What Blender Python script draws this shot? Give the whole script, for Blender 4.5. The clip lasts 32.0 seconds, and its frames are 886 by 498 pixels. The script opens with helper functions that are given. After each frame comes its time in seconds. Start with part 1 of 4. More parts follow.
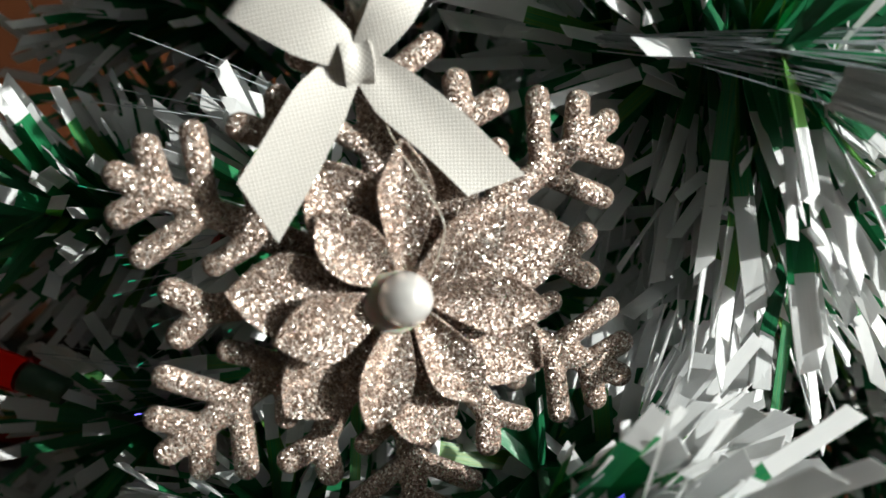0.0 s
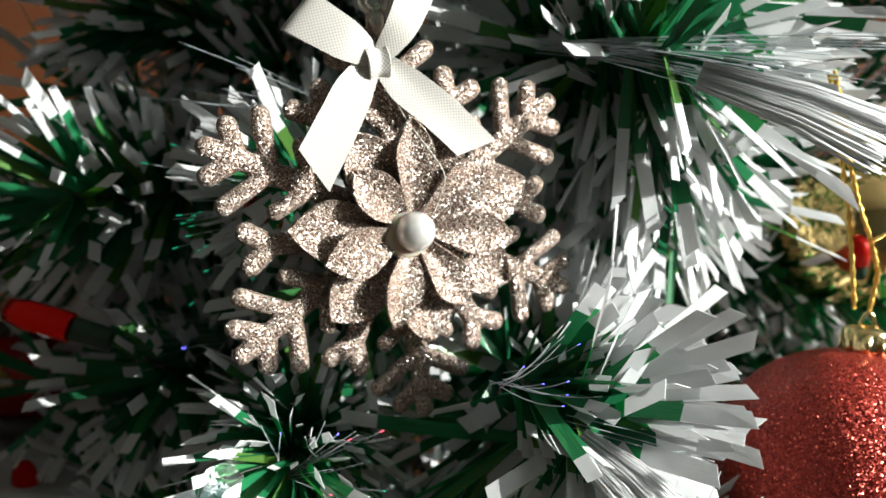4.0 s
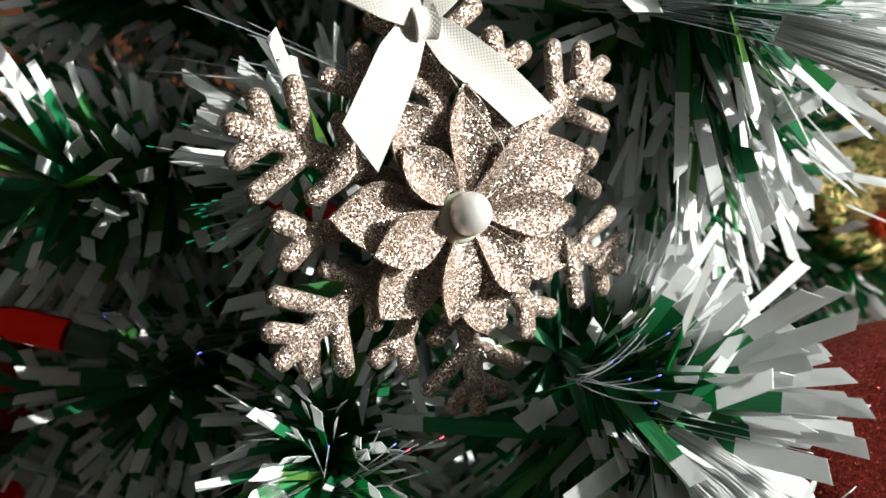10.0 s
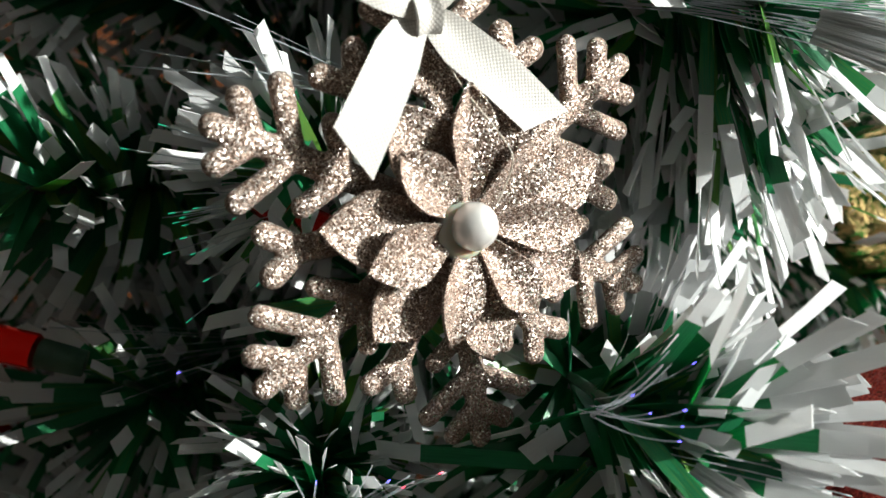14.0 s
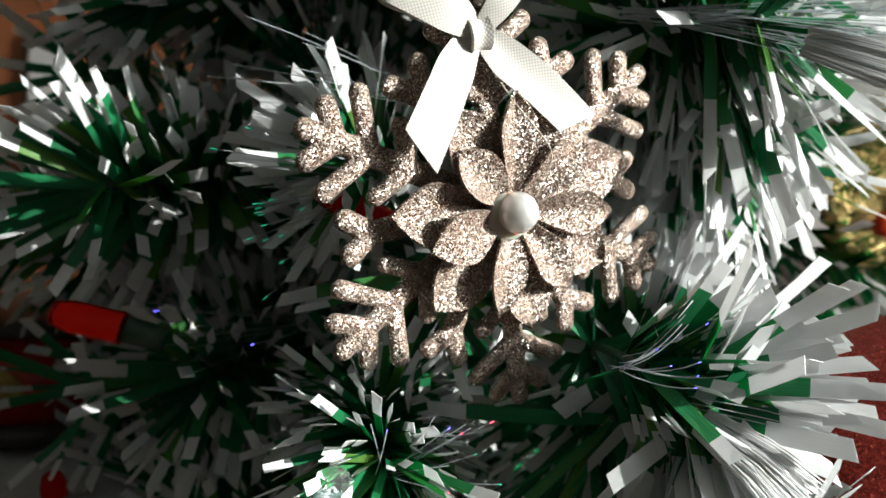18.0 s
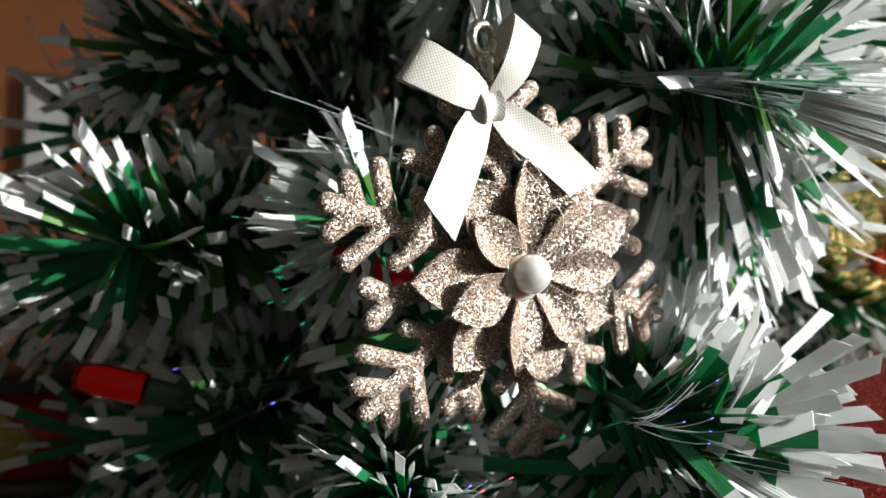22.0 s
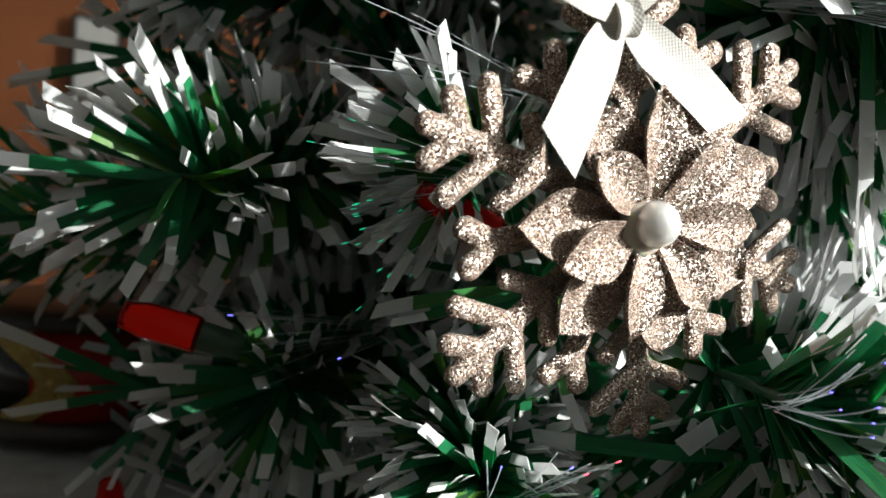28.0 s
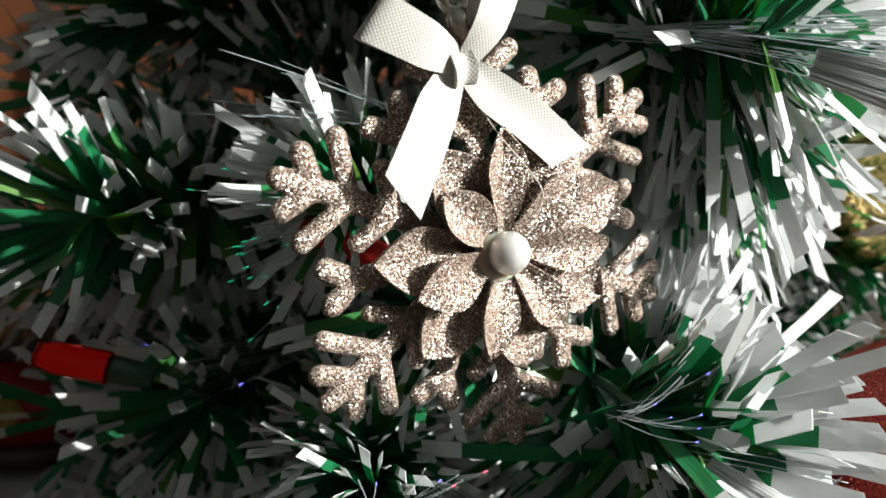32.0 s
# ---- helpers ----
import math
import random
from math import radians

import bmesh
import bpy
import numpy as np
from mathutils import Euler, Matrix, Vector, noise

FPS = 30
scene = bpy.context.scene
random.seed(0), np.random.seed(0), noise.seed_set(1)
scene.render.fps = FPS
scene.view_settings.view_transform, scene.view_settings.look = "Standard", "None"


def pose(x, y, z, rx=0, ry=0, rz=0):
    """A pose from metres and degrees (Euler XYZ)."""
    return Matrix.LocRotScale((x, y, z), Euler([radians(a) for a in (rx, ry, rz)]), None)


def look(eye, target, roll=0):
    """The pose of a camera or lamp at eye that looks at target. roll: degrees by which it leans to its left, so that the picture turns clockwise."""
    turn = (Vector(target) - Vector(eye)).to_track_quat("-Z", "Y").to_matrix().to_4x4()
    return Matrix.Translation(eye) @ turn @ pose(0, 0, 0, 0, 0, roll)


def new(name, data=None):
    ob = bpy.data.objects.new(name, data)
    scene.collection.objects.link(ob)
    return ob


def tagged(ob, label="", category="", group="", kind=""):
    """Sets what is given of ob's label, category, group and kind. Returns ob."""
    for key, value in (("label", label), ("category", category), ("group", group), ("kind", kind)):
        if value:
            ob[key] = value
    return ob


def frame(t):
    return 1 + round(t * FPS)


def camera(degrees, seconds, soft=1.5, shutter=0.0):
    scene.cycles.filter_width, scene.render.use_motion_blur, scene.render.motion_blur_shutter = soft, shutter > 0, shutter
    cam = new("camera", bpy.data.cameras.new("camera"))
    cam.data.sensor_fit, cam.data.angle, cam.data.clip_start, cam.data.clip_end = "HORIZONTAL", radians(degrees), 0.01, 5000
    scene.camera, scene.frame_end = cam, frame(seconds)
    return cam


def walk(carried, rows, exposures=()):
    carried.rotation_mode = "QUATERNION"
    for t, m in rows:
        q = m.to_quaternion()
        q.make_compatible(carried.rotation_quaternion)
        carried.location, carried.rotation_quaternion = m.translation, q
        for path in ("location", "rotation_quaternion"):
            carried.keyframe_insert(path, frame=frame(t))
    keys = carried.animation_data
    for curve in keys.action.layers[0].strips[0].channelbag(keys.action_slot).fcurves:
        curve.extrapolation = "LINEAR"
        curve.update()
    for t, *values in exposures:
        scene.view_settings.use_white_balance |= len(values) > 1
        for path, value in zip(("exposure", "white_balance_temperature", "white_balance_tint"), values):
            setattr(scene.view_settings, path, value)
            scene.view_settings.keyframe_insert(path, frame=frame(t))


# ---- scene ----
cam = camera(60.9, 32.0)
cam.data.dof.use_dof, cam.data.dof.focus_distance, cam.data.dof.aperture_fstop = True, 0.144, 16.0
PATH = [
    (0, (-0.01125, -0.00335, 1.20338), (-0.00956, 0.19638, 1.19326), 7.48),
    (0.5, (-0.01249, -0.00026, 1.20952), (-0.01009, 0.19930, 1.19652), 7.10),
    (1, (-0.01325, -0.00447, 1.20582), (-0.01114, 0.19537, 1.19798), 7.29),
    (1.5, (-0.01209, -0.01309, 1.21044), (-0.01245, 0.18679, 1.20358), 7.21),
    (2, (-0.01163, -0.01670, 1.19945), (-0.00956, 0.18327, 1.19696), 7.92),
    (2.5, (-0.01925, -0.02677, 1.19701), (-0.00748, 0.17288, 1.19658), 7.58),
    (3, (-0.02889, -0.04094, 1.19131), (-0.00927, 0.15808, 1.19372), 6.95),
    (3.5, (-0.03166, -0.05236, 1.19043), (-0.00630, 0.14602, 1.18874), 5.89),
    (5.5, (-0.03836, -0.02098, 1.19326), (0.00135, 0.17482, 1.18408), 4.68),
    (6, (-0.04084, -0.01770, 1.19349), (0.00201, 0.17745, 1.18459), 4.73),
    (6.5, (-0.04153, -0.01620, 1.19220), (0.00252, 0.17871, 1.18387), 4.53),
    (7, (-0.04244, -0.01657, 1.19533), (0.00184, 0.17827, 1.18651), 4.54),
    (7.5, (-0.04372, -0.02076, 1.19221), (-0.00018, 0.17435, 1.18626), 4.73),
    (8, (-0.04579, -0.02586, 1.18692), (-0.00285, 0.16940, 1.18164), 4.65),
    (8.5, (-0.05206, -0.03576, 1.18277), (-0.00690, 0.15902, 1.17782), 4.47),
    (9, (-0.06154, -0.04539, 1.18073), (-0.01194, 0.14832, 1.17686), 4.13),
    (9.5, (-0.06048, -0.04280, 1.18976), (-0.01180, 0.15089, 1.17909), 3.30),
    (10, (-0.04985, -0.02777, 1.19023), (-0.00767, 0.16742, 1.17910), 3.05),
    (10.5, (-0.04655, -0.02137, 1.19143), (-0.00703, 0.17428, 1.17865), 2.99),
    (11, (-0.04194, -0.02575, 1.19306), (-0.00525, 0.17040, 1.17978), 2.83),
    (11.5, (-0.04460, -0.02677, 1.19223), (-0.00590, 0.16909, 1.18033), 3.19),
    (12, (-0.04521, -0.02712, 1.19148), (-0.00656, 0.16883, 1.18091), 3.46),
    (12.5, (-0.04592, -0.02273, 1.19093), (-0.00651, 0.17308, 1.18071), 3.60),
    (13, (-0.04710, -0.01954, 1.19308), (-0.00680, 0.17603, 1.18172), 3.62),
    (13.5, (-0.04635, -0.01765, 1.19231), (-0.00600, 0.17794, 1.18158), 3.48),
    (14, (-0.04740, -0.01468, 1.19220), (-0.00522, 0.18051, 1.18114), 3.60),
    (14.5, (-0.04634, -0.01470, 1.19259), (-0.00572, 0.18081, 1.18129), 3.46),
    (16.5, (-0.04826, -0.01790, 1.18603), (-0.00935, 0.17796, 1.17487), 3.76),
    (17, (-0.05232, -0.02625, 1.18929), (-0.01219, 0.16934, 1.17778), 3.71),
    (17.5, (-0.06078, -0.02844, 1.18422), (-0.01747, 0.16664, 1.17589), 3.92),
    (18, (-0.06420, -0.03451, 1.18945), (-0.01872, 0.15994, 1.17845), 3.18),
    (18.5, (-0.07506, -0.04831, 1.18611), (-0.02266, 0.14463, 1.18060), 2.53),
    (19, (-0.08181, -0.05798, 1.18278), (-0.02569, 0.13396, 1.18012), 1.94),
    (19.5, (-0.07786, -0.05227, 1.19293), (-0.02278, 0.13994, 1.18840), 1.49),
    (20, (-0.07110, -0.04670, 1.19383), (-0.02011, 0.14663, 1.18881), 1.52),
    (20.5, (-0.07357, -0.04228, 1.19640), (-0.02148, 0.15076, 1.19170), 1.80),
    (21, (-0.06887, -0.03905, 1.19834), (-0.02001, 0.15482, 1.19306), 1.62),
    (21.5, (-0.06862, -0.03836, 1.19704), (-0.02071, 0.15574, 1.19179), 1.76),
    (22, (-0.07063, -0.03861, 1.19757), (-0.02352, 0.15570, 1.19292), 1.97),
    (22.5, (-0.07364, -0.03519, 1.19503), (-0.02468, 0.15869, 1.19146), 2.42),
    (23, (-0.07675, -0.03326, 1.19390), (-0.02699, 0.16043, 1.19112), 2.74),
    (23.5, (-0.07899, -0.03256, 1.19308), (-0.02872, 0.16101, 1.19066), 2.85),
    (24, (-0.08125, -0.02832, 1.19184), (-0.03104, 0.16526, 1.18959), 3.22),
    (24.5, (-0.08108, -0.02056, 1.18970), (-0.03185, 0.17324, 1.18564), 3.53),
    (25, (-0.08167, -0.01268, 1.18878), (-0.03210, 0.18103, 1.18449), 3.72),
    (25.5, (-0.08195, -0.00907, 1.18902), (-0.03226, 0.18459, 1.18371), 3.82),
    (27.5, (-0.07309, -0.01453, 1.18785), (-0.03740, 0.18178, 1.17407), 4.78),
    (28, (-0.07772, -0.01329, 1.19073), (-0.03909, 0.18248, 1.17724), 4.91),
    (28.5, (-0.07445, -0.01441, 1.19040), (-0.03938, 0.18204, 1.17706), 4.64),
    (29, (-0.07470, -0.01427, 1.19141), (-0.03897, 0.18204, 1.17773), 4.44),
    (29.5, (-0.07205, -0.02002, 1.19297), (-0.03762, 0.17653, 1.17949), 4.03),
    (30, (-0.07824, -0.01906, 1.19137), (-0.03987, 0.17683, 1.17887), 4.17),
    (30.5, (-0.07926, -0.01776, 1.18955), (-0.03924, 0.17774, 1.17617), 4.05),
    (31, (-0.06648, -0.01948, 1.19333), (-0.02832, 0.17609, 1.17617), 2.71),
    (31.5, (-0.05911, -0.02050, 1.19693), (-0.01755, 0.17404, 1.17628), 2.33),
    (32, (-0.05767, -0.02761, 1.20350), (-0.01598, 0.16706, 1.18441), 1.88),
]
walk(cam, [(t, look(eye, target, roll)) for t, eye, target, roll in PATH], [(0, 0.78), (1.2, 0.86), (2.5, 1.2), (22, 1.24), (28, 1.38), (32, 1.28)])
SUN_WAY = Vector((0.83, -0.45, 0.34)).normalized()   # from the tree towards the sun
LIFT = 1.2                                           # height of the tree's middle above the floor


def mm(x, y, z):
    """A place near the ornament, in millimetres, as metres above the floor."""
    return Vector((x / 1000, y / 1000, LIFT + z / 1000))


# ---- world and light ----
world = bpy.data.worlds.new("sky")
scene.world = world
world.use_nodes = True
wn = world.node_tree.nodes
sky = wn.new("ShaderNodeTexSky")
sky.sky_type, sky.sun_disc = "NISHITA", False
sky.sun_elevation = math.asin(SUN_WAY.z)
sky.sun_rotation = math.atan2(SUN_WAY.x, SUN_WAY.y)
world.node_tree.links.new(sky.outputs[0], wn["Background"].inputs[0])
wn["Background"].inputs[1].default_value = 0.12

sun = new("sun", bpy.data.lights.new("sun", "SUN"))
sun.data.energy, sun.data.angle, sun.data.color = 4.3, radians(0.6), (0.965, 0.99, 0.93)
sun.matrix_world = look(SUN_WAY * 3, (0, 0, 0))

# area lamp added outside the unseen window, standing in for its daylight
day = new("window_daylight", bpy.data.lights.new("window_daylight", "AREA"))
day.data.shape, day.data.size, day.data.size_y = "RECTANGLE", 0.58, 0.90
day.data.energy, day.data.color = 14.0, (0.89, 1.0, 0.99)
day.matrix_world = look((1.72, -0.87, 1.88), (0.0, -0.3, 1.6))


# ---- materials ----
def material(name):
    m = bpy.data.materials.new(name)
    m.use_nodes = True
    nt = m.node_tree
    return m, nt.nodes, nt.links, nt.nodes["Principled BSDF"]


def node(nodes, kind, **inputs):
    n = nodes.new(kind)
    for key, value in inputs.items():
        n.inputs[key.replace("_", " ")].default_value = value
    return n


def ramp(nodes, stops):
    r = nodes.new("ShaderNodeValToRGB")
    els = r.color_ramp.elements
    while len(els) < len(stops):
        els.new(0.5)
    for e, (at, c) in zip(els, stops):
        e.position, e.color = at, (*c, 1)
    return r


def glitter(name, dark, mid, bright, size, tilt, rough=0.28, metal=0.9, flakes=0.22):
    """Glued flakes: fine grains of about size metres, and among them larger round flakes that lean more and shine,
    their glint painted as a brighter base colour.
    """
    m, n, l, b = material(name)
    tc = n.new("ShaderNodeTexCoord")

    def math_node(op, a, c, d=None):
        x = n.new("ShaderNodeMath")
        x.operation = op
        for slot, v in enumerate((a, c, d)):
            if v is None:
                continue
            if isinstance(v, (int, float)):
                x.inputs[slot].default_value = v
            else:
                l.new(v, x.inputs[slot])
        return x.outputs[0]

    def lean(cells, amount):
        sub = n.new("ShaderNodeVectorMath")
        sub.operation = "SUBTRACT"
        sub.inputs[1].default_value = (0.5, 0.5, 0.5)
        l.new(cells, sub.inputs[0])
        sc = n.new("ShaderNodeVectorMath")
        sc.operation = "SCALE"
        if isinstance(amount, (int, float)):
            sc.inputs["Scale"].default_value = amount
        else:
            l.new(amount, sc.inputs["Scale"])
        l.new(sub.outputs[0], sc.inputs[0])
        return sc.outputs[0]

    fine = node(n, "ShaderNodeTexVoronoi", Scale=1 / size)
    l.new(tc.outputs["Object"], fine.inputs["Vector"])
    big = node(n, "ShaderNodeTexVoronoi", Scale=0.46 / size)
    l.new(tc.outputs["Object"], big.inputs["Vector"])
    sep = n.new("ShaderNodeSeparateColor")
    l.new(fine.outputs["Color"], sep.inputs[0])
    sep2 = n.new("ShaderNodeSeparateColor")
    l.new(big.outputs["Color"], sep2.inputs[0])
    chosen = math_node("GREATER_THAN", sep2.outputs[0], 1 - flakes)
    round_ = math_node("LESS_THAN", big.outputs["Distance"], 0.46)
    flake_here = math_node("MULTIPLY", chosen, round_)
    add = n.new("ShaderNodeVectorMath")
    geo = n.new("ShaderNodeNewGeometry")
    l.new(geo.outputs["Normal"], add.inputs[0])
    l.new(lean(fine.outputs["Color"], tilt), add.inputs[1])
    add2 = n.new("ShaderNodeVectorMath")
    l.new(add.outputs[0], add2.inputs[0])
    l.new(lean(big.outputs["Color"], math_node("MULTIPLY", flake_here, tilt * 0.9)), add2.inputs[1])
    nor = n.new("ShaderNodeVectorMath")
    nor.operation = "NORMALIZE"
    l.new(add2.outputs[0], nor.inputs[0])
    l.new(nor.outputs[0], b.inputs["Normal"])
    tone = math_node("MULTIPLY_ADD", sep2.outputs[1], 0.2, math_node("MULTIPLY", sep.outputs[0], 0.8))
    r = ramp(n, [(0.05, dark), (0.55, mid), (0.97, tuple(x * 0.6 + y * 0.4 for x, y in zip(mid, bright)))])
    l.new(tone, r.inputs[0])
    mx = n.new("ShaderNodeMix")
    mx.data_type = "RGBA"
    l.new(flake_here, mx.inputs[0])
    l.new(r.outputs[0], mx.inputs[6])
    mx.inputs[7].default_value = (*bright, 1)
    l.new(mx.outputs[2], b.inputs["Base Color"])
    l.new(math_node("MULTIPLY_ADD", flake_here, 0.3, metal), b.inputs["Metallic"])
    l.new(math_node("MULTIPLY_ADD", flake_here, -rough * 0.5, math_node("MULTIPLY_ADD", sep.outputs[2], rough * 0.6, rough * 0.8)), b.inputs["Roughness"])
    return m


GLITTER = glitter("champagne_glitter", (0.085, 0.052, 0.037), (0.25, 0.16, 0.118), (1.0, 0.93, 0.87), 0.00016, 1.25, 0.24, 0.50, 0.36)
RED_GLITTER = glitter("red_glitter", (0.14, 0.008, 0.006), (0.40, 0.028, 0.018), (0.85, 0.14, 0.09), 0.00032, 1.0, 0.35, 0.5)


def film(name, dark, light, rough, through_part, streak, extra=None):
    """Thin plastic film with long streaks; lets a part of the light through. Differs a little from strip to strip."""
    m, n, l, b = material(name)
    tc = n.new("ShaderNodeTexCoord")
    mp = n.new("ShaderNodeMapping")
    mp.inputs["Scale"].default_value = (3.0, 0.6, 1.0)
    l.new(tc.outputs["Object"], mp.inputs[0])
    no = node(n, "ShaderNodeTexNoise", Scale=streak, Detail=3.0)
    l.new(mp.outputs[0], no.inputs["Vector"])
    info = n.new("ShaderNodeObjectInfo")
    mix = n.new("ShaderNodeMath")
    mix.operation = "MULTIPLY_ADD"
    mix.inputs[1].default_value = 0.6
    l.new(info.outputs["Random"], mix.inputs[0])
    half = n.new("ShaderNodeMath")
    half.operation = "MULTIPLY"
    half.inputs[1].default_value = 0.5
    l.new(no.outputs["Fac"], half.inputs[0])
    l.new(half.outputs[0], mix.inputs[2])
    r = ramp(n, [(0.1, dark), (0.66, light), (0.86, extra or light)])
    l.new(mix.outputs[0], r.inputs[0])
    l.new(r.outputs[0], b.inputs["Base Color"])
    b.inputs["Roughness"].default_value = rough
    b.inputs["Specular IOR Level"].default_value = 0.45
    bump = node(n, "ShaderNodeBump", Strength=0.15, Distance=0.0004)
    l.new(no.outputs["Fac"], bump.inputs["Height"])
    l.new(bump.outputs[0], b.inputs["Normal"])
    tr = n.new("ShaderNodeBsdfTranslucent")
    lit = ramp(n, [(at, tuple(min(0.9, x * 1.7) for x in c)) for at, c in ((0.1, dark), (0.66, light), (0.86, extra or light))])
    l.new(mix.outputs[0], lit.inputs[0])
    l.new(lit.outputs[0], tr.inputs[0])
    ms = n.new("ShaderNodeMixShader")
    ms.inputs[0].default_value = through_part
    l.new(b.outputs[0], ms.inputs[1])
    l.new(tr.outputs[0], ms.inputs[2])
    l.new(ms.outputs[0], n["Material Output"].inputs[0])
    return m


GREEN = film("green_film", (0.008, 0.085, 0.035), (0.030, 0.27, 0.110), 0.26, 0.50, 4.0, (0.16, 0.30, 0.06))
FROST = film("frosted_white_film", (0.54, 0.55, 0.56), (0.75, 0.755, 0.76), 0.40, 0.36, 5.0)


def plain(name, colour, rough=0.5, metal=0.0, bump=0.0, scale=300.0, vary=0.12, **more):
    m, n, l, b = material(name)
    tc = n.new("ShaderNodeTexCoord")
    no = node(n, "ShaderNodeTexNoise", Scale=scale, Detail=4.0)
    l.new(tc.outputs["Object"], no.inputs["Vector"])
    lo = tuple(c * (1 - vary) for c in colour)
    hi = tuple(min(1, c * (1 + vary)) for c in colour)
    r = ramp(n, [(0.3, lo), (0.7, hi)])
    l.new(no.outputs["Fac"], r.inputs[0])
    l.new(r.outputs[0], b.inputs["Base Color"])
    b.inputs["Roughness"].default_value, b.inputs["Metallic"].default_value = rough, metal
    if bump:
        bp = node(n, "ShaderNodeBump", Strength=bump, Distance=0.001)
        l.new(no.outputs["Fac"], bp.inputs["Height"])
        l.new(bp.outputs[0], b.inputs["Normal"])
    for key, value in more.items():
        b.inputs[key.replace("_", " ")].default_value = value
    return m


def glow(name, colour, strength, base):
    m, n, l, b = material(name)
    b.inputs["Base Color"].default_value = (*base, 1)
    b.inputs["Emission Color"].default_value = (*colour, 1)
    b.inputs["Emission Strength"].default_value = strength
    b.inputs["Roughness"].default_value = 0.3
    return m


def ribbon_weave():
    """Grosgrain satin: fine diagonal dots over a creamy white; the map runs in millimetres across and along."""
    m, n, l, b = material("cream_satin_ribbon")
    uv = n.new("ShaderNodeTexCoord")
    mp = n.new("ShaderNodeMapping")
    mp.inputs["Rotation"].default_value = (0, 0, radians(45))
    l.new(uv.outputs["UV"], mp.inputs[0])
    v = node(n, "ShaderNodeTexVoronoi", Scale=1.7, Randomness=0.0)
    v.voronoi_dimensions = "2D"
    l.new(mp.outputs[0], v.inputs["Vector"])
    r = ramp(n, [(0.2, (0.62, 0.59, 0.555)), (0.75, (0.36, 0.33, 0.30))])
    l.new(v.outputs["Distance"], r.inputs[0])
    l.new(r.outputs[0], b.inputs["Base Color"])
    bp = node(n, "ShaderNodeBump", Strength=0.5, Distance=0.0002)
    bp.invert = True
    l.new(v.outputs["Distance"], bp.inputs["Height"])
    l.new(bp.outputs[0], b.inputs["Normal"])
    b.inputs["Roughness"].default_value = 0.42
    b.inputs["Sheen Weight"].default_value = 0.25
    tr = n.new("ShaderNodeBsdfTranslucent")
    l.new(r.outputs[0], tr.inputs[0])
    ms = n.new("ShaderNodeMixShader")
    ms.inputs[0].default_value = 0.18
    l.new(b.outputs[0], ms.inputs[1])
    l.new(tr.outputs[0], ms.inputs[2])
    l.new(ms.outputs[0], n["Material Output"].inputs[0])
    return m


RIBBON = ribbon_weave()
PEARL = plain("pearl_lacquer", (0.60, 0.58, 0.565), 0.25, 0.40, 0, 90, 0.03, Coat_Weight=1.0, Coat_Roughness=0.2, Subsurface_Weight=1.0, Subsurface_Scale=0.008, Subsurface_Radius=(1.0, 1.0, 1.0))
GLUE = plain("milky_glue", (0.74, 0.66, 0.55), 0.12, 0.0, 0, 200, 0.05, Transmission_Weight=0.45, Subsurface_Weight=0.6, Subsurface_Scale=0.004, IOR=1.45)
SILVER = plain("silver_glitter_metal", (0.62, 0.58, 0.52), 0.25, 1.0, 0.3, 1500)
GOLD = plain("gold_foil_cap", (0.80, 0.62, 0.30), 0.16, 1.0, 0.05, 400)
THREAD = plain("gold_thread", (0.75, 0.50, 0.12), 0.28, 1.0, 0.5, 3000)
GOLD_BALL = plain("polished_gold", (0.85, 0.60, 0.25), 0.06, 1.0, 0, 60)
WIRE = plain("dark_green_wire", (0.015, 0.05, 0.025), 0.5, 0, 0.2, 900)
NYLON = plain("nylon_thread", (0.75, 0.68, 0.58), 0.2, 0, 0, 500, Transmission_Weight=0.4)
FIBRE = film("clear_fibre", (0.28, 0.31, 0.33), (0.48, 0.51, 0.53), 0.2, 0.5, 5.0)
LED_DIM = glow("dim_red_lens", (1.0, 0.03, 0.01), 0.015, (0.10, 0.01, 0.012))
TIP_RED = glow("fibre_tip_red", (1.0, 0.06, 0.12), 2.2, (0.6, 0.1, 0.1))
TIP_BLUE = glow("fibre_tip_blue", (0.12, 0.10, 1.0), 2.6, (0.1, 0.1, 0.6))
TIP_GREEN = glow("fibre_tip_green", (0.02, 0.8, 0.40), 0.25, (0.05, 0.5, 0.3))
LED_RED = glow("red_led_lens", (1.0, 0.03, 0.01), 0.05, (0.22, 0.01, 0.008))
LED_CLEAR = plain("led_shell", (0.92, 0.92, 0.92), 0.12, 0, 0.1, 500, Transmission_Weight=0.95, IOR=1.25)
RED_SHELL = plain("red_led_shell", (0.50, 0.05, 0.04), 0.12, 0, 0.1, 500, Transmission_Weight=0.9, IOR=1.2)
RED_PAINT = plain("red_lacquer", (0.42, 0.02, 0.012), 0.22, 0, 0.05, 60)
BLACK_PAINT = plain("black_lacquer", (0.012, 0.010, 0.010), 0.25, 0, 0.05, 60)
GOLD_GLITTER = glitter("gold_glitter", (0.16, 0.10, 0.02), (0.42, 0.28, 0.07), (0.85, 0.65, 0.25), 0.0005, 1.2, 0.35, 0.8)
DARK_WOOD = plain("dark_wood", (0.035, 0.028, 0.022), 0.35, 0, 0.1, 14, 0.4)
ORANGE_WALL = plain("orange_brown_wall", (0.32, 0.10, 0.035), 0.6, 0, 0.05, 6, 0.15)
WHITE_WALL = plain("white_plaster", (0.74, 0.72, 0.69), 0.85, 0, 0.15, 20, 0.05)
GREY_WALL = plain("grey_green_paint", (0.17, 0.19, 0.175), 0.7, 0, 0.1, 20, 0.08)
